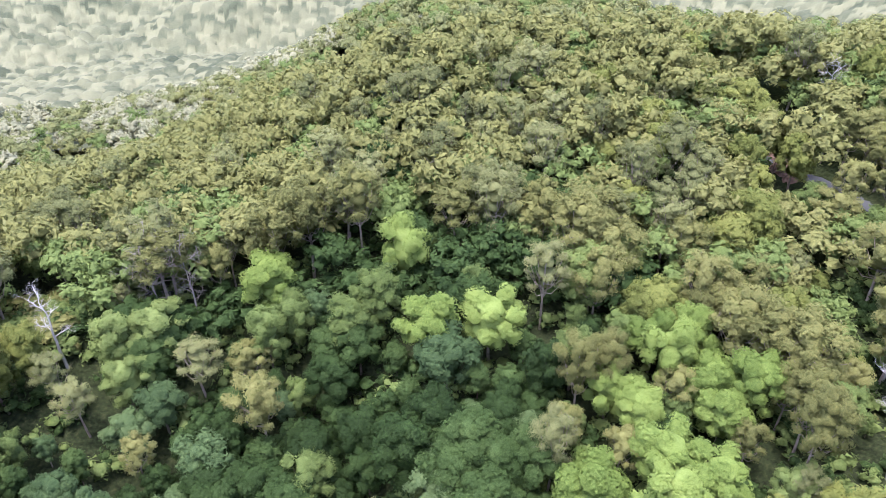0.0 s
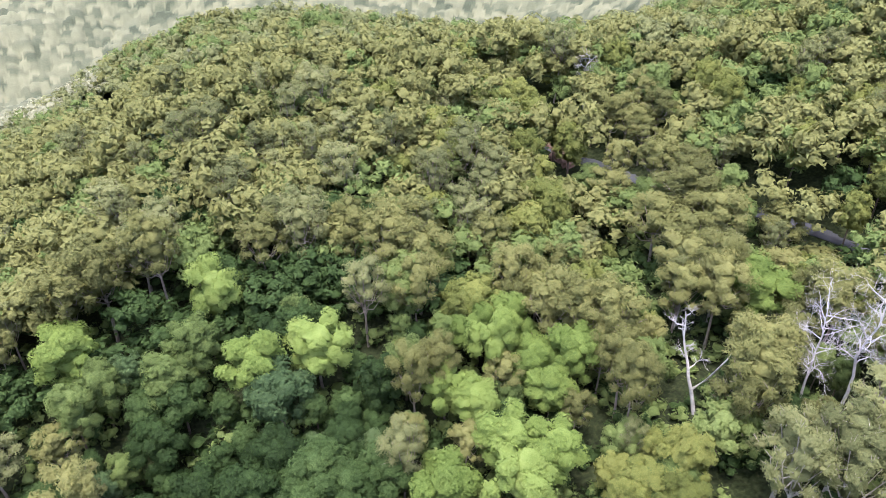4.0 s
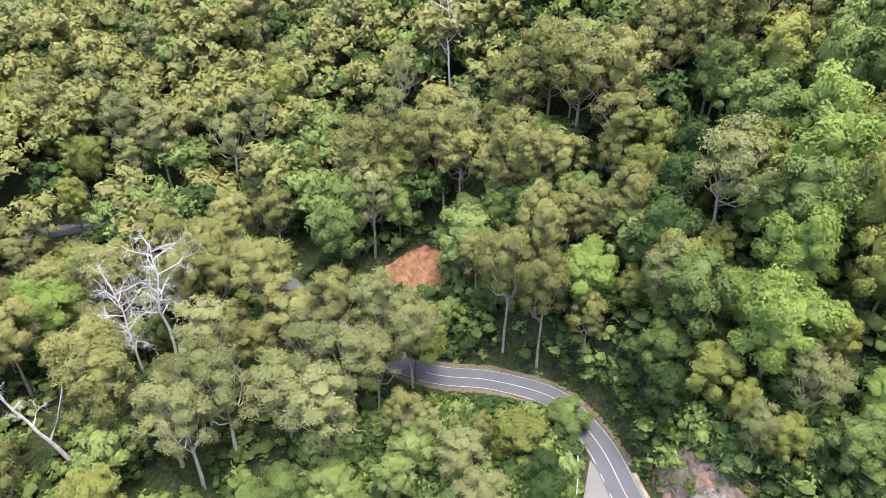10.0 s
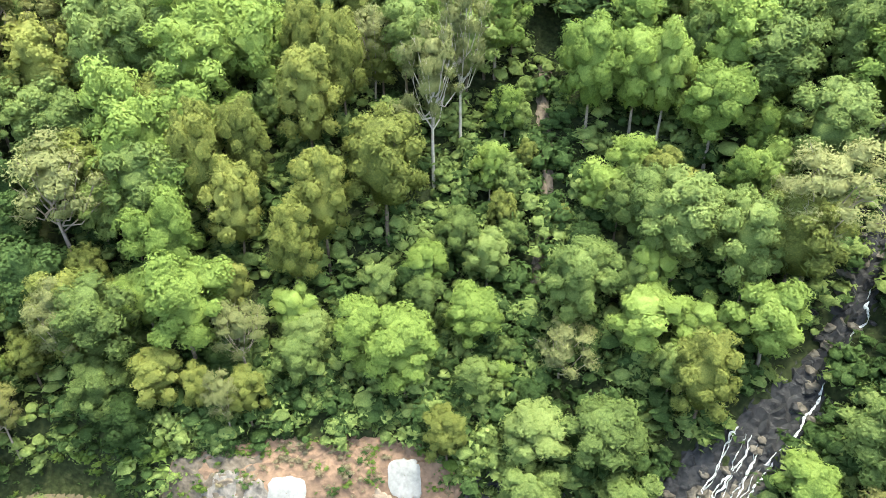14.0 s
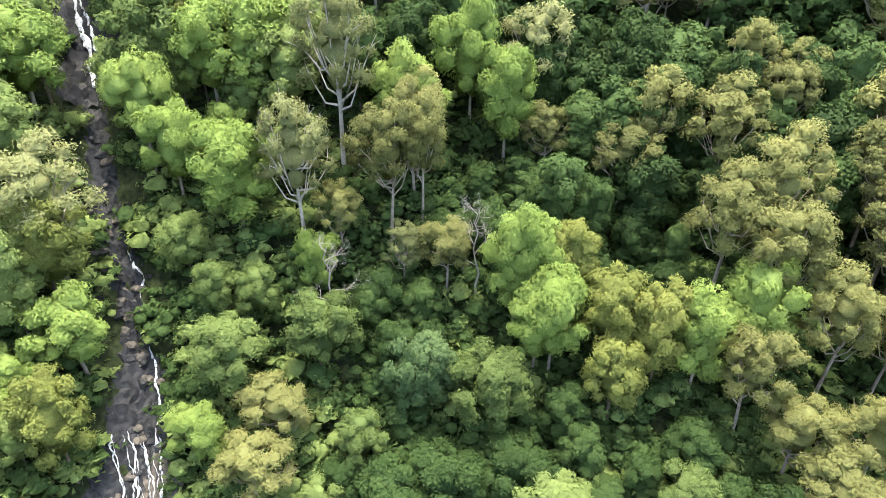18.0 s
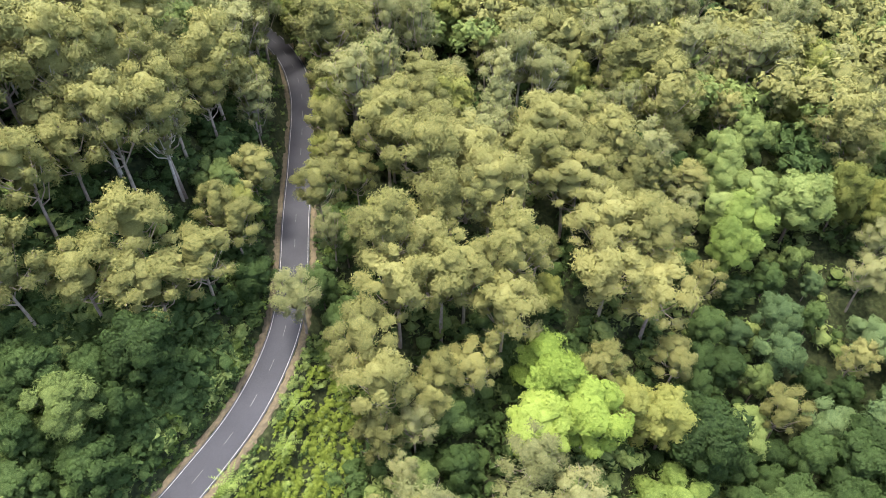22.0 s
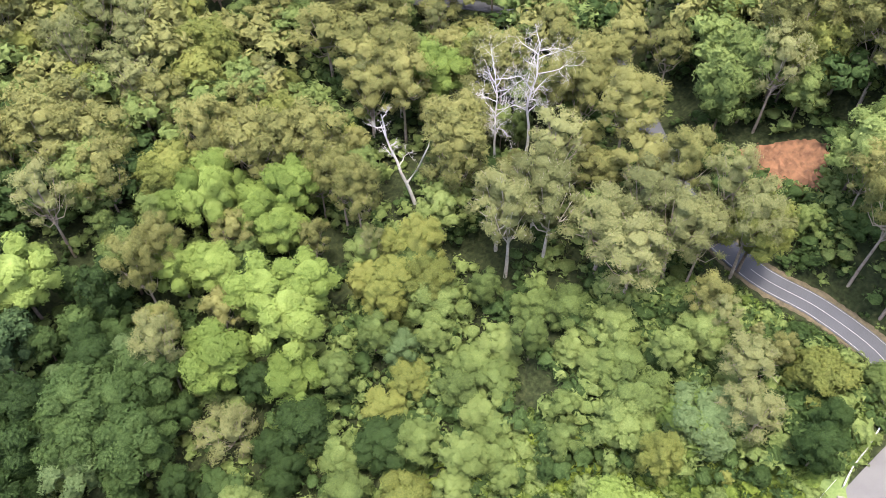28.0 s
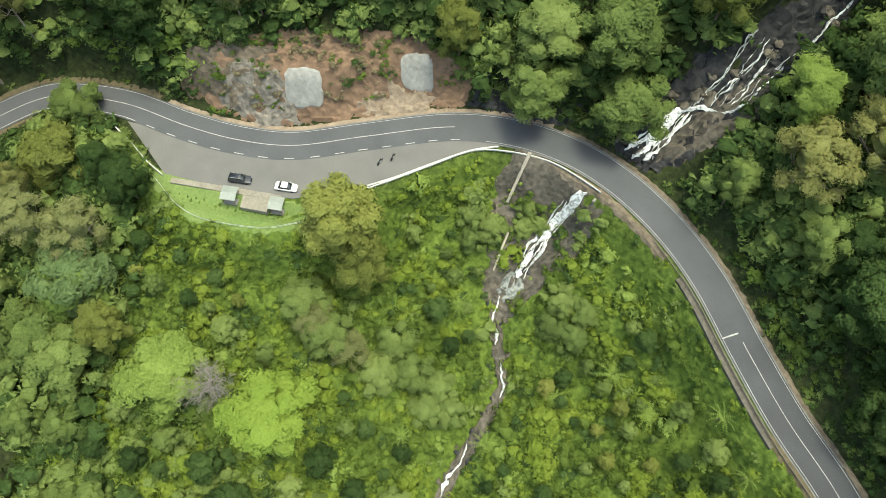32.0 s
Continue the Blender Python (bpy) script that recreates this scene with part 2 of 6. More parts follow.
# ---------------------------------------------------------------- the lie of the land
# heights above the road, by bearing (every 30 degrees from north, clockwise) and distance from the point under the camera
RADII = (0, 45, 80, 130, 200, 300, 450, 800, 1600, 5000)
HEIGHTS = {
    0: (-34, -44, -44, -30, -9, 8, -8, -140, 60, 500),
    30: (-34, -38, -34, -25, -20, 14, -14, -120, 80, 500),
    60: (-34, -28, -21, -13, -6, 35, 105, 150, 250, 600),
    90: (-34, -20, -9, 0, 38, 95, 170, 250, 350, 700),
    120: (-34, -19, -3, 30, 82, 150, 230, 320, 420, 700),
    150: (-34, -22, -4, 31, 84, 150, 240, 330, 420, 700),
    180: (-34, -23, 3, 40, 92, 160, 250, 330, 420, 700),
    210: (-34, -17, 6, 38, 82, 140, 220, 300, 400, 700),
    240: (-34, -16, 2, 30, 66, 110, 180, 250, 350, 600),
    270: (-34, -24, -13, -2, 4, 20, 60, 120, 250, 600),
    300: (-34, -32, -30, -20, -11, -5, 5, -20, 150, 500),
    330: (-34, -42, -50, -46, -18, -42, -95, -140, 50, 500),
}
_H = np.array([HEIGHTS[a] for a in sorted(HEIGHTS)], float)

ROAD = [(20, 380), (62, 332), (97, 290), (124, 250), (148, 205), (178, 165), (193, 130), (186, 92), (162, 64), (142, 42), (131.5, 20),
        (130.5, 3), (127, -11), (121, -17.5), (111, -23.5), (98, -28), (87, -33), (77, -40), (67.5, -51.5), (56, -65), (45, -73),
        (33, -77.5), (20.5, -78.5), (7.5, -76.5), (-5, -72), (-18.5, -64.5), (-30, -58.5), (-42, -53.5), (-53, -47), (-65, -36.5), (-79, -26), (-96, -18.5),
        (-113, -15.5), (-133, -14), (-160, -11.5), (-190, -10), (-216, -15), (-242, -30), (-280, -62), (-330, -90)]
CREEK = [(3, -225), (4.6, -200), (4.8, -185), (5.2, -174), (6.6, -164), (9.2, -153), (7.6, -141), (10, -130), (8.8, -121), (11, -111), (15, -104), (19.5, -97), (21.3, -88),
         (22.5, -82), (25, -73), (27, -69), (27.4, -63), (26.2, -55), (26.5, -49), (23.4, -45), (17.7, -39.4), (14.2, -36), (12.4, -28.6), (11, -19), (9.5, -11.6), (6, -2), (2, 12),
         (-6, 40), (-20, 85), (-40, 150), (-75, 240), (-120, 360)]
BANK = [(104, -33), (102.5, -38.4), (96.4, -46.8), (89.2, -55), (82, -61), (75.4, -68.8), (67.4, -74.5), (58, -75), (57, -70.5), (63.5, -65.5), (71.5, -54), (82, -42.5), (90, -37)]
CUT = [(162.5, 40.5), (167, 34), (170, 28), (169.8, 22), (161, 16), (155, 16.4), (153.4, 26.3), (157, 36)]
GREEN = [(-50, -37), (-62, -29), (-75, -21), (-89, -13.5), (-95, -4), (-82, -4), (-70, -6), (-60, -14), (-50, -24)]
SLIP = [(125.4, 248.5), (131, 250), (137, 249.6), (139.5, 243), (134.6, 233), (131, 225.5), (125.6, 226.1), (123.4, 234), (127, 241)]
GULLY = [(92, -150), (86, -141), (78, -132), (72, -123.5), (68.5, -116), (65, -109.5), (60.5, -102), (57, -94)]


def spline(points, step):
    """Points at even steps on a smooth line through the given ones."""
    p = np.array(points, float)
    p = np.vstack([2 * p[0] - p[1], p, 2 * p[-1] - p[-2]])
    out = []
    for i in range(1, len(p) - 2):
        a, b, c, d = p[i - 1:i + 3]
        for k in range(8):
            t = k / 8
            out.append(0.5 * (2 * b + (c - a) * t + (2 * a - 5 * b + 4 * c - d) * t * t + (3 * b - a - 3 * c + d) * t ** 3))
    out = np.array(out + [p[-2]])
    s = np.concatenate([[0], np.cumsum(np.linalg.norm(np.diff(out, axis=0), axis=1))])
    q = np.arange(0, s[-1], step)
    return np.stack([np.interp(q, s, out[:, k]) for k in range(out.shape[1])], 1)


ROAD_LINE, CREEK_LINE, GULLY_LINE = spline(ROAD, 1.0), spline(CREEK, 1.0), spline(GULLY, 1.0)


def line_distance(x, y, line):
    """Distance from points to a line of close points, and the nearest one's number."""
    shape = np.shape(x)
    p = np.stack([np.ravel(x), np.ravel(y)], 1)
    best, arg = np.full(len(p), 1e9), np.zeros(len(p), int)
    for k in range(0, len(p), 4000):
        d = ((p[k:k + 4000, None, :] - line[None, ::2, :]) ** 2).sum(2)
        arg[k:k + 4000] = d.argmin(1) * 2
        best[k:k + 4000] = np.sqrt(d.min(1))
    return best.reshape(shape), arg.reshape(shape)


def wave(x, y, size, seed):
    """Cheap smooth unevenness between about -1 and 1."""
    r = np.random.RandomState(seed)
    v = 0
    for k in range(5):
        a, f, p = r.uniform(0, 6.28), r.uniform(0.6, 1.6) * 6.28 / size, r.uniform(0, 6.28)
        v = v + np.sin((x * np.cos(a) + y * np.sin(a)) * f + p)
    return v / 3


# the road's bay, the lawn and the open slope below it
BAY = [(108, -20.5), (92, -17.5), (80, -23.5), (68, -31), (59.5, -41), (55.6, -48.5), (52.4, -55.5), (48.4, -63.6), (44.5, -68.6), (47.5, -70.0), (58, -60.5), (71, -45), (84, -32.5), (98, -25.5)]
LAWN = [(96, -17), (80, -23), (66, -31.5), (57, -42), (54, -39), (60.5, -29.5), (66.5, -22.2), (74.5, -16.6), (80, -14), (92, -14)]


def inside(x, y, poly):
    x, y = np.asarray(x, float), np.asarray(y, float)
    r = np.zeros(x.shape, bool)
    for (ax, ay), (bx, by) in zip(poly, poly[1:] + poly[:1]):
        r ^= ((ay > y) != (by > y)) & (x < (bx - ax) * (y - ay) / (by - ay + 1e-12) + ax)
    return r


def poly_distance(x, y, poly):
    line = np.vstack([np.linspace(a, b, 24, endpoint=False) for a, b in zip(poly, poly[1:] + poly[:1])])
    d, _ = line_distance(x, y, np.repeat(line, 2, axis=0))
    return np.where(inside(x, y, poly), 0, d)


def smooth(t):
    t = np.clip(t, 0, 1)
    return t * t * (3 - 2 * t)


CREEK_S = np.concatenate([[0], np.cumsum(np.linalg.norm(np.diff(CREEK_LINE, axis=0), axis=1))])


def raw_height(x, y):
    r, a = np.hypot(x, y), (np.degrees(np.arctan2(x, y)) % 360) / 30
    i, f = a.astype(int) % 12, a - np.floor(a)
    z = 0
    cols = np.stack([np.interp(r, RADII, _H[k]) for k in range(12)])
    pick = lambda k: np.take_along_axis(cols, ((i + k) % 12)[None], 0)[0]
    p0, p1, p2, p3 = pick(-1), pick(0), pick(1), pick(2)
    z = 0.5 * (2 * p1 + (p2 - p0) * f + (2 * p0 - 5 * p1 + 4 * p2 - p3) * f * f + (3 * p1 - p0 - 3 * p2 + p3) * f ** 3)
    return z


def height(x, y):
    """The ground's height at any place."""
    x, y = np.atleast_1d(np.asarray(x, float)), np.atleast_1d(np.asarray(y, float))
    r = np.hypot(x, y)
    z = raw_height(x, y)
    z = z + wave(x, y, 38, 3) * np.clip(r / 100, 0.3, 1.5) + wave(x, y, 260, 4) * np.clip((r - 300) / 60, 0, 22)
    dc, kc = line_distance(x, y, CREEK_LINE)
    z = z - 3.5 * np.exp(-(dc / 5.0) ** 2) - 5 * np.exp(-(dc / 18.0) ** 2) * smooth((r - 30) / 80)
    dr, _ = line_distance(x, y, ROAD_LINE)
    db = poly_distance(x, y, BAY)
    w = np.maximum(1 - smooth((dr - 4.6) / 7.0), 1 - smooth((db - 0.3) / 6.0))
    z = z * (1 - w) + (-0.12) * w
    dl = poly_distance(x, y, LAWN)
    wl = (1 - smooth(dl / 7.0)) * (1 - w)
    return z * (1 - wl) + wl * (-0.3 - 0.04 * np.clip(poly_distance(x, y, BAY), 0, 30))


def height1(x, y):
    return float(height([x], [y])[0])

# ---------------------------------------------------------------- mesh helpers
def mesh_np(name, verts, faces, mats, index=None, shade=False, normals=None):
    """A mesh from arrays: faces is a list of (n, 3) or (n, 4) arrays; normals, one to a vertex, let leaves take the light as the whole clump does."""
    me = bpy.data.meshes.new(name)
    verts = np.asarray(verts, np.float32)
    faces = [np.asarray(f, np.int32) for f in faces if len(f)]
    loops = np.concatenate([f.ravel() for f in faces])
    sizes = np.concatenate([np.full(len(f), f.shape[1], np.int32) for f in faces])
    me.vertices.add(len(verts))
    me.vertices.foreach_set("co", verts.ravel())
    me.loops.add(len(loops))
    me.loops.foreach_set("vertex_index", loops)
    me.polygons.add(len(sizes))
    me.polygons.foreach_set("loop_start", np.concatenate([[0], np.cumsum(sizes)[:-1]]).astype(np.int32))
    if index is not None:
        me.polygons.foreach_set("material_index", np.asarray(index, np.int32))
    me.polygons.foreach_set("use_smooth", np.full(len(sizes), shade))
    for m in mats:
        me.materials.append(m)
    me.update(calc_edges=True)
    if normals is None:
        me.validate()
    else:
        me.normals_split_custom_set_from_vertices(np.asarray(normals, np.float32))
    return me


def part(name, me, parent=None, label=""):
    """Links a mesh, or a bmesh with a material, as one object under a thing or a part."""
    ob = new(name, me)
    ob.parent = parent
    return tagged(ob, label)


def bm_mesh(name, bm, mat, shade=False):
    me = bpy.data.meshes.new(name)
    bm.to_mesh(me)
    bm.free()
    me.materials.append(mat)
    if shade:
        me.polygons.foreach_set("use_smooth", np.full(len(me.polygons), True))
    return me


def thing(name, label, category, x=0.0, y=0.0, z=0.0, turn=0.0, group="", kind=""):
    ob = new(name)
    ob.matrix_basis = pose(x, y, z, 0, 0, turn)
    return tagged(ob, label, category, group, kind)


def box(bm, x, y, z, sx, sy, sz, turn=0.0, bevel=0.0):
    m = pose(x, y, z, 0, 0, turn) @ Matrix.Diagonal((sx, sy, sz, 1))
    v = bmesh.ops.create_cube(bm, size=1, matrix=m)["verts"]
    if bevel:
        e = list({e for q in v for e in q.link_edges})
        bmesh.ops.bevel(bm, geom=e, offset=bevel, segments=2, affect="EDGES")


def tube(points, radii, sides=6):
    """A tapered tube along points; verts and faces."""
    p = np.asarray(points, float)
    d = np.gradient(p, axis=0)
    d /= np.linalg.norm(d, axis=1, keepdims=True) + 1e-9
    ref = np.where(np.abs(d[:, 2:3]) > 0.9, [[1.0, 0, 0]], [[0, 0, 1.0]])
    u = np.cross(d, ref)
    u /= np.linalg.norm(u, axis=1, keepdims=True) + 1e-9
    w = np.cross(d, u)
    a = np.arange(sides) / sides * 2 * np.pi
    v = p[:, None] + (u[:, None] * np.cos(a)[:, None] + w[:, None] * np.sin(a)[:, None]) * np.asarray(radii, float)[:, None, None]
    f = [(i * sides + k, i * sides + (k + 1) % sides, (i + 1) * sides + (k + 1) % sides, (i + 1) * sides + k)
         for i in range(len(p) - 1) for k in range(sides)]
    return v.reshape(-1, 3), np.array(f)


def joined(pieces):
    """Several (verts, faces) as one."""
    vs, fs, n = [], [], 0
    for v, f in pieces:
        vs.append(v)
        fs.append(np.asarray(f) + n)
        n += len(v)
    return np.concatenate(vs), np.concatenate(fs)


# ---------------------------------------------------------------- ground
OPEN = [(96, -8), (80, 3), (66, 30), (46, 40), (26, 36), (12, 22), (-6, -6), (-24, -33), (-40, -48), (-18, -58), (5, -68), (25, -70), (46, -62), (54, -42), (74, -22)]


def build_ground():
    n = 480
    rr = np.concatenate([np.linspace(0.5, 40, 22), np.arange(41.4, 150, 1.4), np.geomspace(152, 420, 48), np.geomspace(440, 4900, 46)])
    a = np.arange(n) / n * 2 * np.pi
    x, y = np.outer(rr, np.sin(a)), np.outer(rr, np.cos(a))
    z = height(x.ravel(), y.ravel())
    v = np.stack([x.ravel(), y.ravel(), z], 1)
    i, k = np.meshgrid(np.arange(len(rr) - 1), np.arange(n), indexing="ij")
    i, k = i.ravel(), k.ravel()
    k2 = (k + 1) % n
    f = np.stack([i * n + k, (i + 1) * n + k, (i + 1) * n + k2, i * n + k2], 1)
    v = np.vstack([v, [[0, 0, height1(0, 0)]]])
    cap = np.stack([np.full(n, len(v) - 1), np.arange(n), (np.arange(n) + 1) % n], 1)
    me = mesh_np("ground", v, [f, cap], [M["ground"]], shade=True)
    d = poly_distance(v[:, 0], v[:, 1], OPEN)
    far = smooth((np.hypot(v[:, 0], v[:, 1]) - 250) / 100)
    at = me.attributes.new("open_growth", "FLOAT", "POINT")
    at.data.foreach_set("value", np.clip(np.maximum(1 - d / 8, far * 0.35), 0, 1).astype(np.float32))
    # share of the painted haze, by distance
    at = me.attributes.new("far_haze", "FLOAT", "POINT")
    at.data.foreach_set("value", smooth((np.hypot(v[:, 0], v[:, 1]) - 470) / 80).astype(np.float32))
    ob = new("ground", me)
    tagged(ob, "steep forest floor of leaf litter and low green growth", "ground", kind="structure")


build_ground()


# ---------------------------------------------------------------- road
def offset_line(line, off):
    d = np.gradient(line, axis=0)
    d /= np.linalg.norm(d, axis=1, keepdims=True)
    return line + np.stack([d[:, 1], -d[:, 0]], 1) * off


def ribbon(line, left, right, z, thick=0.0):
    """A strip along a line between two offsets (left is towards the camera's side), with its edges turned down."""
    offs = np.array([left, left, right, right]) if thick else np.array([left, right])
    zs = [z - thick, z, z, z - thick] if thick else [z, z]
    rows = [np.column_stack([offset_line(line, o), np.full(len(line), h)]) for o, h in zip(offs, zs)]
    v = np.concatenate(rows)
    m = len(line)
    f = [np.stack([np.arange(m - 1) + k * m, np.arange(1, m) + k * m, np.arange(1, m) + (k + 1) * m, np.arange(m - 1) + (k + 1) * m], 1) for k in range(len(offs) - 1)]
    return v, np.concatenate(f)


def along(x0, y0, x1, y1):
    """The stretch of the road's line between the points nearest to two places."""
    a = int(((ROAD_LINE - [x0, y0]) ** 2).sum(1).argmin())
    b = int(((ROAD_LINE - [x1, y1]) ** 2).sum(1).argmin())
    return ROAD_LINE[min(a, b):max(a, b) + 1]


def build_road():
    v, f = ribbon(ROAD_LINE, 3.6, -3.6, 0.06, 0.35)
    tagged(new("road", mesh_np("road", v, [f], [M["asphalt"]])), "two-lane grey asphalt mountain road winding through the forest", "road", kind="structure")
    n = len(BAY)
    bm = bmesh.new()
    top = [bm.verts.new((x, y, 0.03)) for x, y in BAY]
    face = bm.faces.new(top)
    if face.normal.z < 0:
        face.normal_flip()
    ext = bmesh.ops.extrude_face_region(bm, geom=[face])
    bmesh.ops.translate(bm, verts=[q for q in ext["geom"] if isinstance(q, bmesh.types.BMVert)], vec=(0, 0, -0.3))
    bmesh.ops.recalc_face_normals(bm, faces=bm.faces[:])
    tagged(new("parking_bay", bm_mesh("parking_bay", bm, M["bay_asphalt"])), "pale grey asphalt parking bay beside the mountain road", "parking bay", kind="structure")


build_road()

# ---------------------------------------------------------------- trees
_p = (1 + 5 ** 0.5) / 2
ICO_V = np.array([(-1, _p, 0), (1, _p, 0), (-1, -_p, 0), (1, -_p, 0), (0, -1, _p), (0, 1, _p), (0, -1, -_p), (0, 1, -_p), (_p, 0, -1), (_p, 0, 1), (-_p, 0, -1), (-_p, 0, 1)]) / math.hypot(1, _p)
ICO_F = np.array([(0, 11, 5), (0, 5, 1), (0, 1, 7), (0, 7, 10), (0, 10, 11), (1, 5, 9), (5, 11, 4), (11, 10, 2), (10, 7, 6), (7, 1, 8),
                  (3, 9, 4), (3, 4, 2), (3, 2, 6), (3, 6, 8), (3, 8, 9), (4, 9, 5), (2, 4, 11), (6, 2, 10), (8, 6, 7), (9, 8, 1)])


def finer(v, f):
    """Each triangle cut in four, on the unit sphere."""
    v, out, seen = [tuple(q) for q in v], [], {}
    def mid(a, b):
        k = (min(a, b), max(a, b))
        if k not in seen:
            q = (np.array(v[a]) + np.array(v[b])) / 2
            v.append(tuple(q / np.linalg.norm(q)))
            seen[k] = len(v) - 1
        return seen[k]
    for a, b, c in f:
        d, e, g = mid(a, b), mid(b, c), mid(c, a)
        out += [(a, d, g), (b, e, d), (c, g, e), (d, e, g)]
    return np.array(v), np.array(out)


BALL_V, BALL_F = finer(ICO_V, ICO_F)
BALL_F = BALL_F[BALL_V[BALL_F].mean(1)[:, 2] > -0.55]


def unit(v):
    return v / (np.linalg.norm(v, axis=-1, keepdims=True) + 1e-9)


def billows(rng, centers, radii, heart, knobs, size, leaves, leaf, flat=0.75, core=0.8, thin=0.62, shell=(0.8, 1.12), lift=0.5, light=False, fill=None):
    """Billows of leaves: every bough carries a few rounded knobs, over a knobbly heart, under a coat of loose sprays.
    heart: the crown's middle; light ones have coarser hearts. Returns verts, normals, triangles."""
    k = len(centers)
    out = unit(centers - heart)
    squash = np.array([1, 1, flat])
    d = unit(rng.normal(size=(k, knobs, 3)) + out[:, None] * 0.55 + np.array([0, 0, lift]))
    kc = (centers[:, None] + d * squash * radii[:, None, None] * rng.uniform(0.5, 0.8, (k, knobs, 1))).reshape(-1, 3)
    kr = (radii[:, None] * size * rng.uniform(0.62, 1.3, (k, knobs))).ravel()
    V, N, F, n = [], [], [], 0
    hearts = ((centers, radii, *((ICO_V, ICO_F) if light else (BALL_V, BALL_F)), (0.72, 1.18)),)
    if fill is not None:
        hearts += ((fill[:, :3], fill[:, 3] / core, BALL_V, BALL_F, (0.8, 1.15)),)
    for c, r, bv, bf, j in hearts:
        m = len(c)
        V.append((c[:, None] + bv[None] * rng.uniform(*j, (m, len(bv), 1)) * r[:, None, None] * core * squash).reshape(-1, 3))
        N.append(unit(bv[None] + 0.6 * unit(c - heart)[:, None] + rng.normal(size=(m, len(bv), 3)) * 0.34).reshape(-1, 3))
        F.append((bf[None] + (np.arange(m) * len(bv))[:, None, None]).reshape(-1, 3) + n)
        n += m * len(bv)
    if leaves:
        at, r = np.vstack([centers, kc]), np.concatenate([radii * 0.92, kr])
        if fill is not None:
            at, r = np.vstack([at, fill[:, :3]]), np.concatenate([r, fill[:, 3]])
        m = leaves * k * knobs
        pick = rng.choice(len(at), m, p=r ** 2 / (r ** 2).sum())
        o = unit(at[pick] - heart)
        d = unit(rng.normal(size=(m, 3)) + np.array([0, 0, 0.4]) + 0.55 * o)
        pos = at[pick] + d * squash * r[pick, None] * rng.uniform(*shell, (m, 1))
        nrm = unit(d + rng.normal(size=d.shape) * 0.42 + np.array([0, 0, 0.25]))
        t = unit(np.cross(nrm, rng.normal(size=d.shape)))
        b = np.cross(nrm, t)
        s = leaf * rng.uniform(0.6, 1.35, (m, 1))
        bend = nrm * s * 0.18
        V.append(np.stack([pos - t * s * 0.8 - b * s * thin + bend, pos + t * s * 1.3 - bend, pos - t * s * 0.8 + b * s * thin + bend], 1).reshape(-1, 3))
        N.append(np.repeat(unit(0.6 * d + 0.36 * nrm + 0.45 * o), 3, axis=0))
        F.append(np.arange(m * 3).reshape(-1, 3) + n)
    return np.vstack(V), np.vstack(N), np.vstack(F)


def crown_points(rng, height_m, width, base, boughs, size, inner=4):
    """Bough ends over an uneven dome, large ones above, and some round the stem within; their sizes; the crown's middle."""
    c0 = height_m * (base + (1 - base) * 0.45)
    rz, rw = height_m * (1 - base) * 0.55, width * 0.5
    lop = rng.uniform(0, 6.28), rng.uniform(0.05, 0.22)
    out, r = [], []
    for i in range(boughs):
        e = math.asin(-0.55 + 1.5 * (i + 0.5) / boughs)
        a = i * 2.39996 + rng.uniform(-0.45, 0.45)
        k = rng.uniform(0.62, 0.88) * (1 + lop[1] * math.cos(a - lop[0]))
        out.append((math.cos(a) * math.cos(e) * rw * k, math.sin(a) * math.cos(e) * rw * k, c0 + math.sin(e) * (rz - size * 0.6) * rng.uniform(0.78, 1.0)))
        r.append(size * rng.uniform(0.72, 1.28) * (1.1 if e > 0.3 else 0.9))
    tops = np.array(out)
    for _ in range(inner):
        out.append((rng.normal() * rw * 0.2, rng.normal() * rw * 0.2, c0 + rng.uniform(-0.3, 0.4) * rz))
        r.append(size * 1.1)
    return np.array(out), np.array(r), tops, np.array([0, 0, c0 - rz * 0.2])


def trunk_mesh(rng, name, height_m, radius, tops, mat, limbs, lean=0.03):
    top = np.array([rng.normal() * lean * height_m, rng.normal() * lean * height_m, height_m * 0.86])
    line = np.array([top * t + np.array([math.sin(t * 5) * 0.15, math.cos(t * 4) * 0.15, 0]) * (t > 0) for t in np.linspace(0, 1, 7)])
    line[0, 2] = -1.5
    pieces = [tube(line, np.linspace(radius * 1.25, radius * 0.25, 7), 7)]
    for c in tops[:limbs]:
        t = rng.uniform(0.42, 0.72)
        s = top * t
        midp = (s + c) / 2 + np.array([0, 0, -0.06 * height_m])
        pieces.append(tube([s, midp, c, c + (c - midp) * 0.12], [radius * 0.5, radius * 0.34, radius * 0.18, radius * 0.05], 5))
        for _ in range(2 if limbs > 8 else 0):
            w = unit(unit(c - midp) + rng.normal(size=3) * 0.6 + np.array([0, 0, 0.3]))
            pieces.append(tube([midp + (c - midp) * 0.7, c + w * 1.2, c + w * 3.0 + rng.normal(size=3) * 0.3], [radius * 0.2, radius * 0.16, radius * 0.04], 4))
    v, f = joined(pieces)
    return mesh_np(name, v, [f], [mat], shade=True)


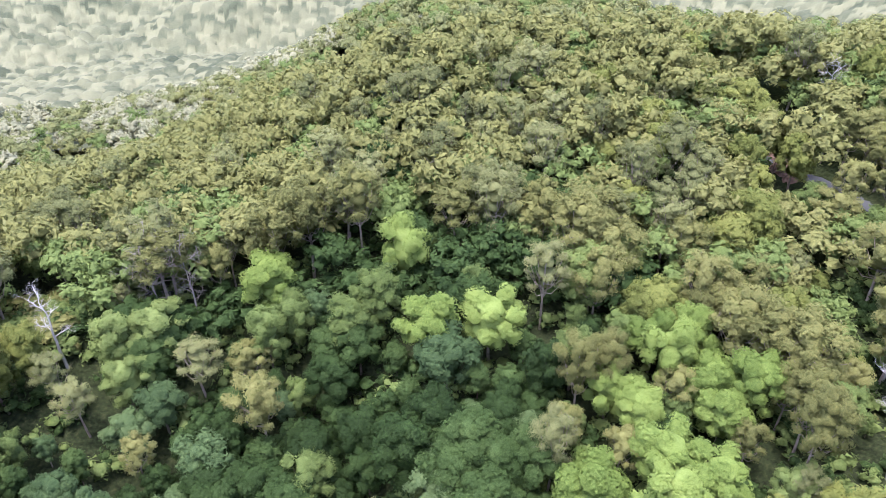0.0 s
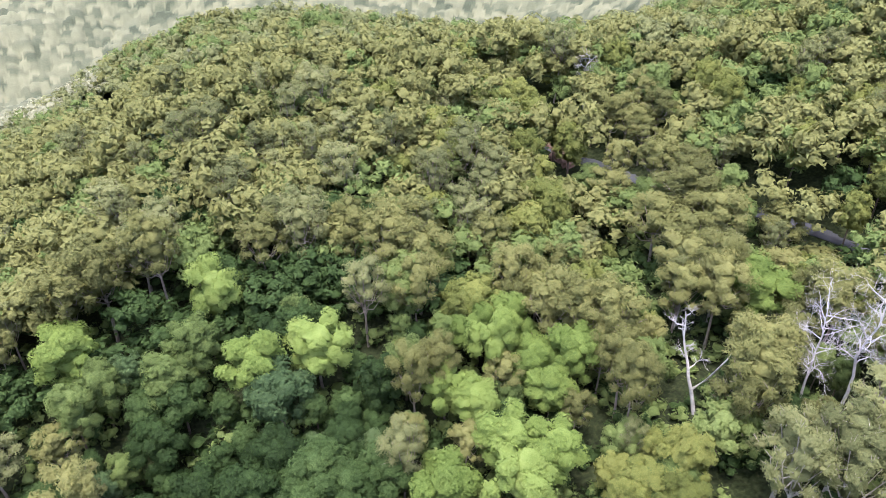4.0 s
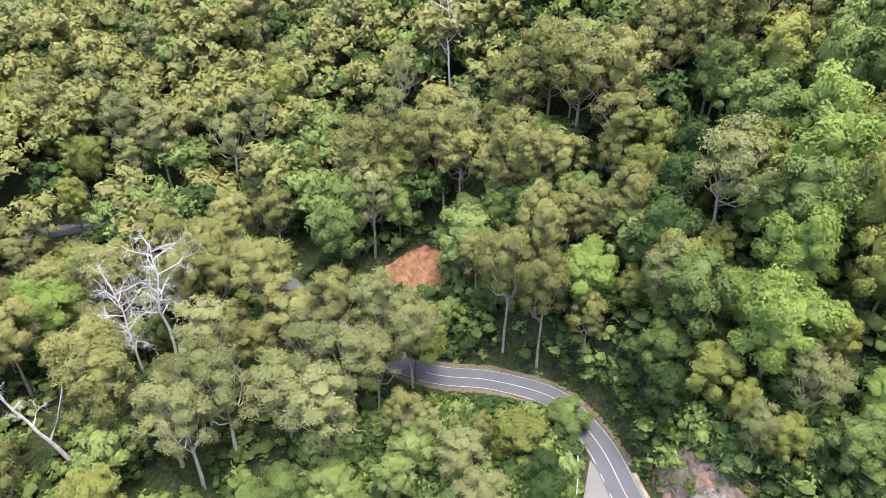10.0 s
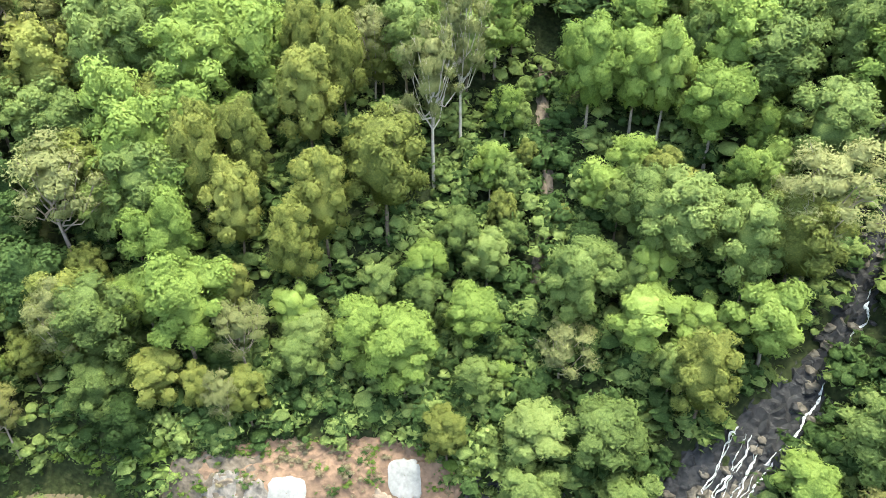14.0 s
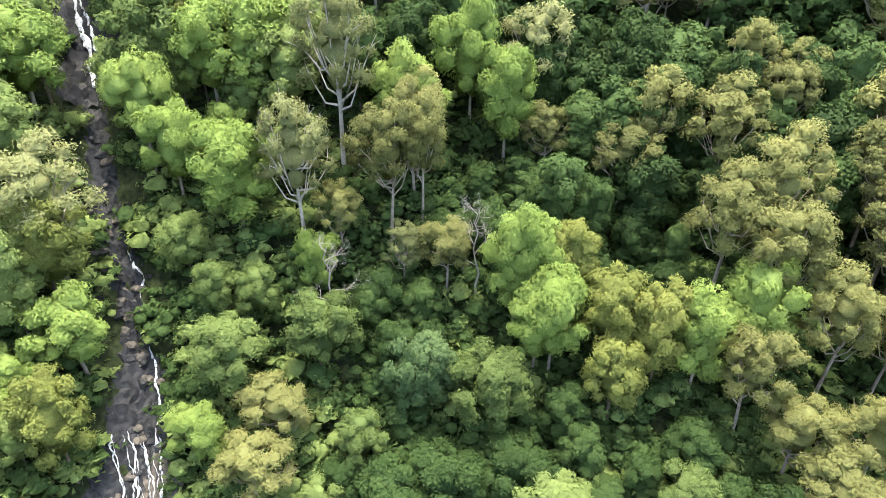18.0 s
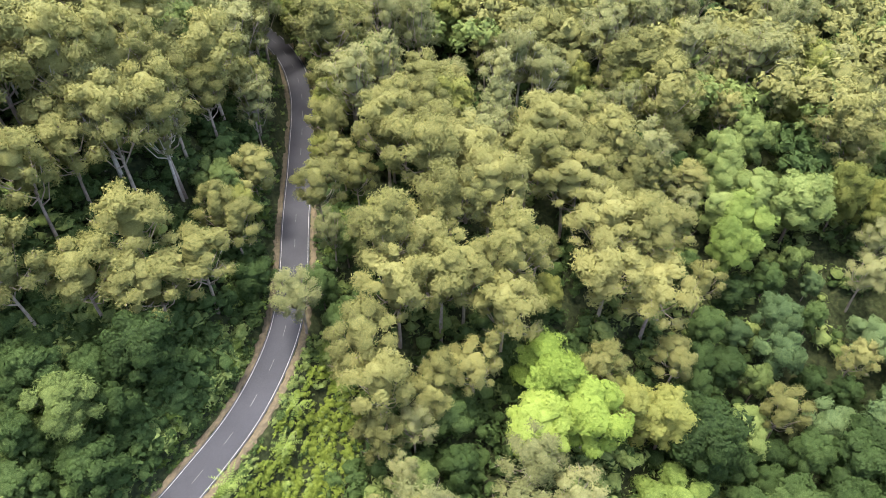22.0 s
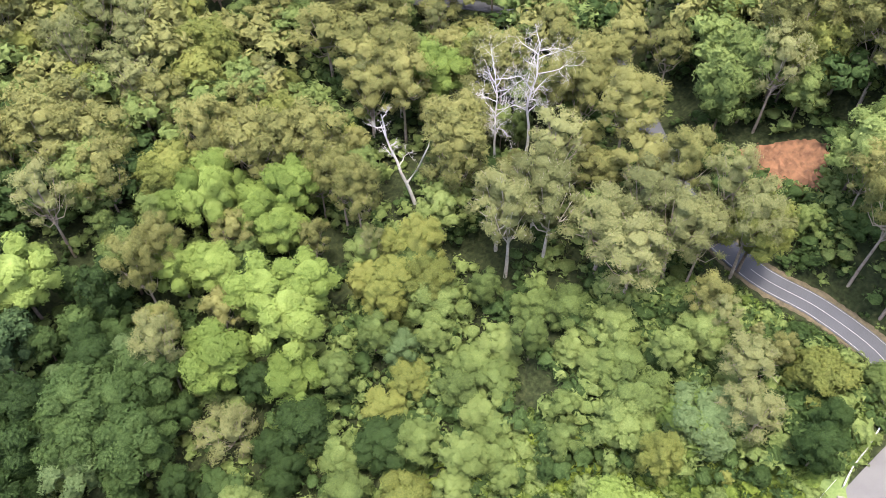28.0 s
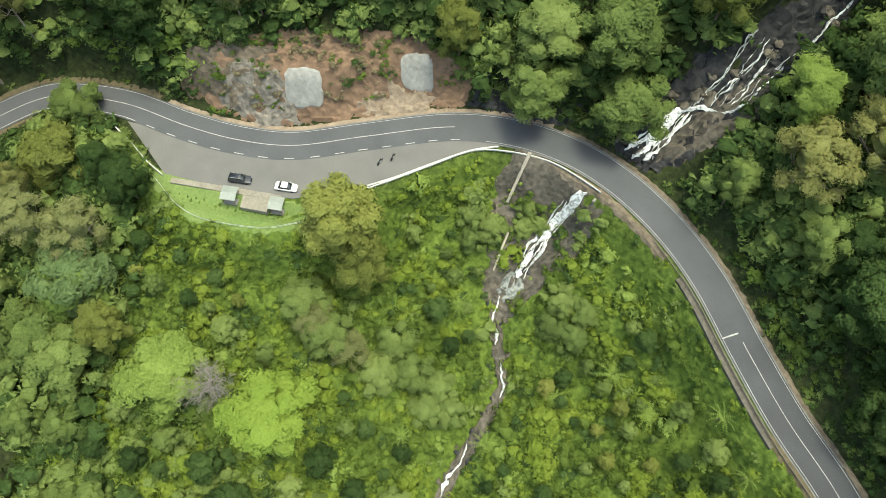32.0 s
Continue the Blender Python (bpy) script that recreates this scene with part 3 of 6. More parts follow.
KINDS = {
    # height, width, crown base, boughs, bough size, knobs, their size, leaves, leaf, flatness, leaf material, bark, trunk, limbs, label, heart, thinness, shell
    "gum_tree": (34, 15.5, 0.42, 24, 2.2, 6, 0.56, 58, 0.31, 0.74, "gum_leaf", "bark_pale", 0.40, 14, "tall olive-green gum tree with a pale trunk on the forested slope", 0.62, 0.42, (0.62, 1.26)),
    "grey_gum_tree": (33, 14.5, 0.40, 21, 2.0, 6, 0.58, 52, 0.29, 0.74, "pale_leaf", "bark_pale", 0.36, 18, "tall gum tree with a thin grey-olive crown and pale limbs", 0.5, 0.38, (0.5, 1.36)),
    "open_gum_tree": (33, 15, 0.38, 19, 2.0, 6, 0.58, 60, 0.30, 0.72, "pale_leaf", "bark_white", 0.46, 18, "gum tree with an open pale crown and white spreading limbs", 0.52, 0.40, (0.55, 1.32)),
    "rainforest_tree": (23, 13, 0.18, 20, 2.2, 5, 0.54, 72, 0.33, 0.92, "dark_leaf", "bark_brown", 0.3, 4, "dense dark green rainforest tree on the wet slope", 0.72, 0.56, (0.78, 1.2)),
    "broadleaf_tree": (27, 13.5, 0.26, 20, 2.3, 5, 0.54, 76, 0.32, 0.92, "mid_leaf", "bark_brown", 0.34, 4, "full mid-green broadleaf tree of the mixed forest", 0.72, 0.54, (0.78, 1.2)),
    "lime_tree": (27, 14, 0.24, 17, 2.7, 6, 0.52, 80, 0.31, 0.90, "lime_leaf", "bark_pale", 0.36, 4, "bright yellowish-green domed tree standing out of the forest", 0.78, 0.56, (0.84, 1.12)),
    "vivid_tree": (27, 14, 0.22, 18, 2.6, 6, 0.52, 80, 0.30, 0.90, "vivid_leaf", "bark_pale", 0.36, 4, "vivid lime-green tree with smooth rounded billows of leaves", 0.80, 0.56, (0.86, 1.10)),
    "golden_tree": (26, 13.5, 0.26, 25, 1.9, 5, 0.54, 64, 0.30, 0.95, "gold_leaf", "bark_brown", 0.34, 4, "yellow-green tree with dense rounded clumps of leaves", 0.72, 0.52, (0.76, 1.22)),
    "blue_tree": (20, 11.5, 0.22, 18, 2.0, 5, 0.54, 70, 0.31, 0.90, "blue_leaf", "bark_pale", 0.28, 4, "small blue-green tree among the darker canopy", 0.72, 0.56, (0.78, 1.2)),
}
TREES, COARSE = {}, {}


def build_kind(kind, k, coarse=False):
    """Crown, trunk and height of one shape of a kind; the coarse ones stand on the upper slopes."""
    h, w, base, boughs, size, knobs, knob, leaves, leaf, flat, lm, bark, tr, limbs, label, core, thin, shell = KINDS[kind]
    rng = np.random.RandomState(sum(map(ord, kind)) * 7 + k)
    h, w = h * rng.uniform(0.92, 1.08), w * rng.uniform(0.9, 1.12)
    c, r, tops, heart = crown_points(rng, h, w, base, boughs, size, 0)
    if coarse:
        leaves, leaf = int(leaves * 0.5), leaf * 1.32
    stem = np.array([(rng.normal() * 0.3, rng.normal() * 0.3, h * (base + (1 - base) * t), w * (0.17 if base > 0.3 else 0.26) * q) for t, q in ((0.22, 0.8), (0.42, 1.05), (0.6, 1.0), (0.76, 0.8))])
    v, nr, f = billows(rng, c, r, heart, knobs, knob, leaves, leaf, flat, core, thin, shell, fill=stem, light=coarse)
    return mesh_np(kind + "_crown", v, [f], [M[lm]], shade=True, normals=nr), trunk_mesh(rng, kind + "_trunk", h, tr, tops[::-1] if limbs < 8 else tops, M[bark], limbs), h


for _kind in KINDS:
    TREES[_kind] = [build_kind(_kind, k) for k in range(4)]
    COARSE[_kind] = [build_kind(_kind, k, True) for k in range(3)]


def plant(kind, x, y, tall, rng, wide=1.0, label="", group="trees of the forested valley", coarse=False, z=None):
    shapes = (COARSE if coarse else TREES)[kind]
    crown, trunk, h = shapes[rng.randint(len(shapes))]
    flat, s = tall / h * wide, max(tall / h, 0.72 * tall / h * wide)
    e = new(kind)
    e.matrix_basis = pose(x, y, (height1(x, y) if z is None else z) - 0.1 + tall - h * s, 0, 0, rng.uniform(0, 360)) @ Matrix.Diagonal((flat, flat, s, 1))
    tagged(e, label or KINDS[kind][14], "tree", group)
    part("trunk", trunk, e)
    part("crown", crown, e)
    return e

# ---------------------------------------------------------------- road lines, verges and rails
def structure(name, v, f, mat, label, category):
    return tagged(new(name, mesh_np(name, v, [f], [mat])), label, category, kind="structure")


def lines():
    main = along(131, 20, 55, -66)
    for name, line, off, wid in (("centre_line", main, 0.0, 0.16), ("centre_line", along(-16, -65.5, -62, -39), 0.0, 0.12), ("edge_line", along(142, 42, 110, -24), 3.15, 0.13),
                                 ("edge_line", along(49, -70, -230, -22), 3.25, 0.1), ("edge_line", along(131, 20, -230, -22), -3.25, 0.1)):
        v, f = ribbon(line, off + wid / 2, off - wid / 2, 0.068)
        structure(name, v, f, M["paint"], "thin white painted line on the asphalt", "road marking")
    bay = along(112, -23, 52, -68)
    n = len(bay)
    for k in range(2, n - 3, 5):
        v, f = ribbon(bay[k:k + 3] if k + 3 < n else bay[k:], 3.3, 3.12, 0.066)
        structure("dash", v, f, M["paint"], "short white dash between the lane and the bay", "road marking")
    west = along(-66, -36, -230, -22)
    for k in range(0, len(west) - 4, 9):
        v, f = ribbon(west[k:k + 4], 0.06, -0.06, 0.068)
        structure("dash", v, f, M["worn_paint"], "short worn white dash along the road's middle", "road marking")
    bar = along(-14.8, -66.5, -15.8, -66)[:2]
    bar = np.array([bar[0], bar[0] + (bar[1] - bar[0]) * 0.3])
    v, f = ribbon(bar, 3.2, 0.0, 0.066)
    structure("stop_bar", v, f, M["paint"], "white bar across one lane of the road", "road marking")


lines()


def strip(name, line, left, right, mat, label, category, lift=0.05, rough=0.1, cols=5, seed=0):
    """A strip of ground beside a line, lying on the land, with ragged edges."""
    rng = np.random.RandomState(seed)
    rows = []
    for o in np.linspace(0, 1, cols):
        p = offset_line(line, left + (right - left) * o) + rng.normal(size=line.shape) * (0.18 if o in (0, 1) else 0.05)
        z = height(p[:, 0], p[:, 1]) + lift + rng.uniform(0, rough, len(p)) - (0.3 if o in (0, 1) else 0)
        rows.append(np.column_stack([p, z]))
    v, m = np.concatenate(rows), len(line)
    i, k = np.meshgrid(np.arange(m - 1), np.arange(cols - 1), indexing="ij")
    i, k = i.ravel(), k.ravel()
    f = np.stack([k * m + i, (k + 1) * m + i, (k + 1) * m + i + 1, k * m + i + 1], 1)
    return structure(name, v, f, mat, label, category)


M["sand"] = surface("sand", (0.15, 0.11, 0.08), (0.27, 0.215, 0.165), 1.5, 0.95, 0.3, relief=0.5, dist=0.1)
strip("verge", along(105, -27, 38, -76), -3.5, -5.0, M["sand"], "pale sandy verge at the foot of the earth bank", "verge", 0.14, 0.1)
strip("verge", along(142, 42, 106, -26), -3.5, -5.4, M["verge"], "strip of dry yellow grass and dirt beside the road", "verge", 0.12, 0.2, seed=1)
strip("verge", along(36, -77, -60, -40), -3.5, -4.9, M["brown_earth"], "narrow strip of dark earth beside the road", "verge", 0.12, 0.2, seed=2)
strip("verge", along(-60, -40, -225, -20), -3.5, -5.2, M["verge"], "strip of dry brown litter beside the road", "verge", 0.12, 0.2, seed=3)
strip("verge", along(-30, -58, -225, -20), 3.5, 5.3, M["verge"], "strip of dry grass and dirt beside the road", "verge", 0.12, 0.2, seed=4)
strip("verge", along(142, 42, 128, -9), 3.5, 4.8, M["verge"], "strip of dry grass beside the road bend", "verge", 0.12, 0.2, seed=5)
strip("gully", GULLY_LINE, 1.5, -1.5, M["brown_earth"], "narrow stony brown gully down the forested slope", "gully", 0.5, 0.8, 6, 14)
strip("verge", along(40, -75, 2, -75), 3.9, 6.0, M["brown_earth"], "bare stony shoulder above the lower falls", "verge", 0.1, 0.3, seed=6)


def kerb(line, off, wid, z, tall, name, label, mat):
    v, f = ribbon(line, off + wid / 2, off - wid / 2, z + tall, tall + 0.25)
    return structure(name, v, f, mat, label, "kerb")


kerb(along(105, -27, -40, -54), -3.62, 0.2, 0.0, 0.12, "kerb", "low pale concrete kerb along the road", M["pale_concrete"])
kerb(along(47, -71, -50, -49), 3.72, 0.2, 0.0, 0.12, "kerb", "low pale concrete kerb along the road", M["pale_concrete"])
kerb(spline([(59.8, -41.4), (55.8, -48.7), (52.6, -55.6), (48.6, -63.6), (44.6, -68.7)], 1.0), 0.0, 0.34, 0.0, 0.16, "kerb", "white concrete kerb along the edge of the bay", M["rail_white"])
_wall = along(-2, -73, -32, -57.5)
v_, f_ = ribbon(_wall, 5.7, 4.1, 0.02, 2.4)
structure("retaining_wall", v_, f_, M["old_concrete"], "weathered grey concrete retaining wall under the road's edge", "wall")


def rail_fence(points, tall, step, beam, post, mat, name, label, rails=1):
    """Posts at even steps and beams between them, each one a part."""
    line = spline(points, step)
    z = height(line[:, 0], line[:, 1])
    e = thing(name, label, "fence", line[0][0], line[0][1], z[0])
    bm = bmesh.new()
    box(bm, 0, 0, tall / 2 - 0.25, post, post, tall + 0.5, 0, post * 0.15)
    pm = bm_mesh("post", bm, mat)
    bm = bmesh.new()
    box(bm, 0.5, 0, 0, 1.0, beam * 0.75, beam)
    rm = bm_mesh("rail", bm, mat)
    for i, (x, y) in enumerate(line):
        o = part("post", pm, e)
        o.location = (x - line[0][0], y - line[0][1], z[i] - z[0])
        if i + 1 < len(line):
            dx, dy, dz = line[i + 1][0] - x, line[i + 1][1] - y, z[i + 1] - z[i]
            for k in range(rails):
                o = part("rail", rm, e)
                o.matrix_basis = Matrix.Translation((x - line[0][0], y - line[0][1], z[i] - z[0] + tall * (0.9 - 0.4 * k))) @ Vector((dx, dy, dz)).to_track_quat("X", "Z").to_matrix().to_4x4() @ Matrix.Diagonal((math.hypot(dx, dy), 1, 1, 1))
    return e


rail_fence([(118, -12), (113.4, -17.2), (104, -17.6), (96.5, -16.9), (91.6, -17.0)], 0.75, 2.4, 0.32, 0.14, M["rail_white"], "guard_rail", "white guard rail round the end of the parking bay")
rail_fence([(58.4, -42.0), (55.2, -48.5), (52, -55.5), (48, -63.8), (42.5, -68.5), (35, -72.2), (28, -73.4), (20.5, -73.6)], 0.75, 2.4, 0.34, 0.16, M["rail_white"], "guard_rail", "white guard rail along the edge of the bay above the slope")
rail_fence([(8, -71.8), (-4, -67.4), (-17, -60), (-29, -53.8), (-41, -49)], 0.75, 2.4, 0.22, 0.12, M["old_concrete"], "guard_rail", "weathered dull grey guard rail along the road edge")
rail_fence([(92, -15.5), (85.4, -14.6), (80, -15.2), (74.9, -17.6), (67, -23.0), (62, -30)], 1.0, 2.0, 0.06, 0.07, M["steel"], "lawn_fence", "thin grey rail fence round the picnic lawn", 2)


# ---------------------------------------------------------------- patches of bare earth, lawn and rock
def patch(name, poly, step, mat, label, category, lift=0.15, rough=0.3, sink=0.8, seed=0):
    """Ground of its own kind within an outline: lies on the land, uneven, its rim sunk in."""
    rng = np.random.RandomState(seed)
    p = np.array(poly)
    lo, hi = p.min(0) - 1, p.max(0) + 1
    nx, ny = int((hi[0] - lo[0]) / step) + 1, int((hi[1] - lo[1]) / step) + 1
    gx, gy = np.meshgrid(lo[0] + np.arange(nx) * step, lo[1] + np.arange(ny) * step, indexing="ij")
    x, y = (gx + rng.uniform(-0.25, 0.25, gx.shape) * step).ravel(), (gy + rng.uniform(-0.25, 0.25, gx.shape) * step).ravel()
    d = poly_distance(x, y, poly)
    keep = d < step * 1.5
    z = height(x, y) + lift + rng.uniform(0, 1, x.shape) ** 2 * rough + wave(x, y, 5, seed + 40) * rough * 0.4 - np.where(d > 0, sink, 0)
    i, k = np.meshgrid(np.arange(nx - 1), np.arange(ny - 1), indexing="ij")
    a = (i * ny + k).ravel()
    f = np.stack([a, a + ny, a + ny + 1, a + 1], 1)
    f = f[keep[f].all(1)]
    used = np.unique(f)
    back = np.zeros(len(x), int)
    back[used] = np.arange(len(used))
    return structure(name, np.stack([x, y, z], 1)[used], back[f], mat, label, category)


patch("earth_bank", BANK, 0.65, M["red_earth"], "steep bank of bare red-brown earth above the road", "earth bank", 0.2, 0.6, 0.5, seed=1)
patch("earth_bank", [(104, -34), (103, -38.5), (96, -46), (90, -50), (88, -44), (92, -38)], 0.8, M["brown_earth"], "rocky brown end of the earth bank with dry growth", "earth bank", 0.5, 0.9, seed=2)
patch("rock_face", [(57, -71.5), (56, -77), (46, -85), (38, -86), (38, -81), (47, -77.5)], 0.8, M["wet_rock"], "dark wet rock wall at the end of the earth bank", "rock", 0.3, 1.2, seed=21)
patch("scree", [(97, -36), (94, -44), (86, -47), (80, -44.5), (86, -39)], 0.7, M["rock"], "grey stony scree on the foot of the earth bank", "rock", 0.55, 0.8, seed=22)
patch("scree", [(74, -55), (70, -63), (63, -68), (62, -65.5), (69, -57)], 0.7, M["sand"], "pale sandy scree on the foot of the earth bank", "earth bank", 0.5, 0.7, seed=23)
patch("red_cutting", CUT, 1.0, M["cut_earth"], "slope of raw orange-red earth cut above the road bend", "earth bank", 0.25, 0.7, seed=3)
patch("landslip", SLIP, 1.2, M["slip_earth"], "small red-brown landslip scar among the trees", "earth bank", 0.3, 0.8, seed=4)
patch("lawn", LAWN, 0.9, M["lawn"], "mown bright green picnic lawn below the bay", "lawn", 0.10, 0.05, 0.3, seed=5)
patch("rock_face", [(41, -71.5), (41, -64), (35, -55), (29.5, -47), (23, -47), (20.5, -57), (18.5, -66), (20, -71), (31, -72.5)], 0.9, M["fall_rock"], "weathered grey-brown rock face beside the lower falls", "rock", 0.3, 0.75, seed=6)
patch("rock_face", [(27, -84), (27, -92), (23.5, -103), (16, -116), (11.4, -128), (10.2, -140), (11.8, -153), (8, -172), (4.6, -172), (6.8, -150), (5.4, -140), (7, -128), (6, -112), (8, -98), (14, -88), (19, -84)], 0.8, M["wet_rock"], "steep dark wet rock beside the upper falls", "rock", 0.3, 1.25, seed=7)
patch("rock_face", [(22, -86), (15, -88), (9, -95), (7, -104), (11, -108), (16, -99)], 0.9, M["fall_rock"], "brown rock slab beside the upper falls", "rock", 0.9, 1.0, seed=9)
patch("rock_face", [(12, -172), (13, -200), (-5, -203), (-3, -174)], 1.3, M["wet_rock"], "dark rock wall behind the highest fall", "rock", 0.4, 2.0, seed=8)


def slab(name, cx, cy, long, deep, turn, label):
    """A sheet of sprayed concrete lying on the bank, with a rounded ragged rim and real thickness."""
    rng = np.random.RandomState(int(cx))
    a = np.linspace(0, 2 * np.pi, 28, endpoint=False)
    k = (np.abs(np.cos(a)) ** 5 + np.abs(np.sin(a)) ** 5) ** -0.2 * rng.uniform(0.9, 1.06, 28)
    t = radians(turn)
    rings = []
    for s, dz in ((1.03, -0.4), (1.0, 0.75), (0.8, 0.98), (0.4, 1.0), (0.02, 1.0)):
        u, w = np.cos(a) * k * long / 2 * s, np.sin(a) * k * deep / 2 * s
        x, y = cx + u * math.cos(t) - w * math.sin(t), cy + u * math.sin(t) + w * math.cos(t)
        rings.append(np.stack([x, y, height(x, y) + dz + rng.uniform(-0.06, 0.06, 28)], 1))
    f = [(r * 28 + i, r * 28 + (i + 1) % 28, (r + 1) * 28 + (i + 1) % 28, (r + 1) * 28 + i) for r in range(4) for i in range(28)]
    tagged(new(name, mesh_np(name, np.concatenate(rings), [np.array(f)], [M["sprayed_concrete"]])), label, "concrete")


slab("concrete_patch", 82.2, -49.2, 7.6, 5.0, 42, "pale grey sheet of sprayed concrete on the red earth bank")
slab("concrete_patch", 67.1, -67.8, 6.8, 4.6, 46, "cracked pale sheet of sprayed concrete on the red earth bank")


# ---------------------------------------------------------------- water
def strand(parent, points, wide, seed, lift=0.7, name="water_strand"):
    """A strand of white water on the rock: it wanders, swells and thins, and is raised in the middle."""
    rng = np.random.RandomState(seed)
    line = spline(points, 0.5)
    n = len(line)
    soft = lambda k: np.convolve(rng.normal(size=n + 12), np.ones(k) / k, "same")[6:n + 6]
    w = 0.74 * wide * np.clip(0.62 + 0.6 * soft(4), 0.12, 1.3) * np.clip(np.minimum(np.arange(n), np.arange(n)[::-1]) / 3 + 0.25, 0, 1)
    d = np.gradient(line, axis=0)
    d /= np.linalg.norm(d, axis=1, keepdims=True) + 1e-9
    side = np.stack([-d[:, 1], d[:, 0]], 1)
    line = line + side * (soft(7) * 0.85)[:, None]
    rows = []
    for o, h in ((-0.5, -0.35), (-0.28, 0.1), (0, 0.2), (0.28, 0.08), (0.5, -0.35)):
        p = line + side * (o * w + rng.uniform(-0.08, 0.08, n))[:, None]
        rows.append(np.column_stack([p, height(p[:, 0], p[:, 1]) + lift + h + rng.uniform(0, 0.2, n)]))
    v = np.concatenate(rows)
    i, k = np.meshgrid(np.arange(n - 1), np.arange(4), indexing="ij")
    i, k = i.ravel(), k.ravel()
    f = np.stack([k * n + i, (k + 1) * n + i, (k + 1) * n + i + 1, k * n + i + 1], 1)
    part(name, mesh_np(name, v, [f], [M["water"]], shade=True), parent)


def falls():
    up = thing("waterfall", "white waterfall running down dark rock to the road", "waterfall", kind="structure")
    strand(up, [(4.6, -204), (5, -192), (4.8, -179), (5.4, -174)], 2.2, 1, 1.9)
    strand(up, [(3.2, -200), (3.4, -188), (3.0, -180)], 1.4, 2, 1.9)
    strand(up, [(6.6, -142), (5.4, -137), (6.5, -132)], 0.9, 3)
    strand(up, [(6.8, -124), (7.6, -119), (8.6, -114), (9.4, -110), (10, -107)], 1.0, 4, 1.2)
    strand(up, [(9.8, -109.5), (10.0, -105.5), (10.6, -101), (12, -99.2), (15, -98.6), (17.5, -98.2), (19.4, -96.5)], 1.2, 5, 1.4)
    strand(up, [(12.4, -110), (12.4, -106), (12.8, -102), (13, -99)], 0.5, 6, 1.4)
    strand(up, [(14.4, -111.5), (14.8, -106.5), (15.4, -102), (15.6, -98.8)], 0.65, 7, 1.4)
    strand(up, [(17.2, -111), (17.8, -106), (18.4, -101.5), (19.2, -97)], 0.55, 8, 1.4)
    strand(up, [(19.0, -97.6), (20.2, -94), (21, -90), (21.6, -86), (22, -83.6)], 2.6, 9, 1.4)
    strand(up, [(18.2, -96.6), (18.8, -92.5), (19.2, -89), (20, -85)], 1.4, 10, 1.4)
    strand(up, [(21.0, -92), (23, -88), (24.6, -84.5)], 1.5, 11, 1.4)
    for k in range(7):
        x = 18.4 + 0.75 * k
        strand(up, [(x - 0.6 + 0.1 * k, -96.5 + 0.9 * k), (x + 0.5, -91 + 0.5 * k), (x + 0.9, -86.5)], 0.7, 40 + k, 1.4)
    for k in range(5):
        strand(up, [(10.6 + 1.7 * k, -110 - (k % 2)), (11.0 + 1.7 * k, -104.5), (11.4 + 1.65 * k, -99.2)], 0.25, 60 + k, 1.4)
    low = thing("waterfall", "white lower fall tumbling from the culvert to a pool", "waterfall", kind="structure")
    strand(low, [(24.6, -72.4), (26, -70.4), (27.0, -68), (27.4, -64), (26.8, -59), (26.2, -54.5)], 2.8, 12, 1.15)
    strand(low, [(27.2, -69), (28.8, -66), (28.6, -61.5), (27.4, -57)], 1.2, 13, 1.15)
    for k in range(5):
        strand(low, [(25.0 + 0.5 * k, -71.2 + 0.4 * k), (26.0 + 0.62 * k, -66), (25.8 + 0.5 * k, -60), (25.2 + 0.5 * k, -55)], 0.75, 80 + k, 1.15)
    strand(low, [(26.8, -50), (26, -47), (23.6, -44.6), (20.5, -42)], 1.0, 14, 1.0)
    strand(low, [(18.5, -40.2), (16.5, -38.2), (14.3, -36), (13.6, -33.5)], 0.9, 15, 1.0)
    strand(low, [(12.4, -22), (11.4, -18), (10.4, -13.5), (9, -10)], 1.3, 16, 1.0)
    strip("creek_bed", spline([(26.5, -55), (26.8, -50.5), (24.5, -45.5), (18, -39.8), (14.2, -36), (12.4, -28.6), (11, -19), (9.5, -11.6), (6, -2), (2, 12)], 0.9), 1.25, -1.25, M["fall_rock"], "dark stony bed of the creek below the falls", "creek bed", 0.5, 0.7, 6, 9)
    patch("pool", [(28.4, -55), (28.6, -50.5), (25.4, -49), (24, -52), (25, -55.5)], 0.8, M["pool"], "small shallow grey pool under the lower fall", "pool", 0.9, 0.05, 0.8, 12)


falls()


def culvert():
    e = thing("culvert", "dark concrete culvert mouth under the road edge", "culvert", 23.8, -73.6, -2.4, -20)
    bm = bmesh.new()
    n = 14
    ring = []
    for s, yy in ((1.0, 0.0), (1.35, 0.0), (1.35, -3.0), (1.0, -3.0)):
        ring.append([bm.verts.new((math.cos(a) * s, yy, math.sin(a) * s)) for a in np.linspace(0, 2 * np.pi, n, endpoint=False)])
    for r in range(4):
        for i in range(n):
            bm.faces.new((ring[r][i], ring[r][(i + 1) % n], ring[(r + 1) % 4][(i + 1) % n], ring[(r + 1) % 4][i]))
    bmesh.ops.recalc_face_normals(bm, faces=bm.faces[:])
    part("pipe", bm_mesh("pipe", bm, M["concrete"], True), e)
    for sx in (-1, 1):
        bm = bmesh.new()
        box(bm, sx * 1.75, 0.5, 0, 0.5, 1.6, 2.6, sx * -18, 0.05)
        part("wing_wall", bm_mesh("wing_wall", bm, M["concrete"]), e)


culvert()


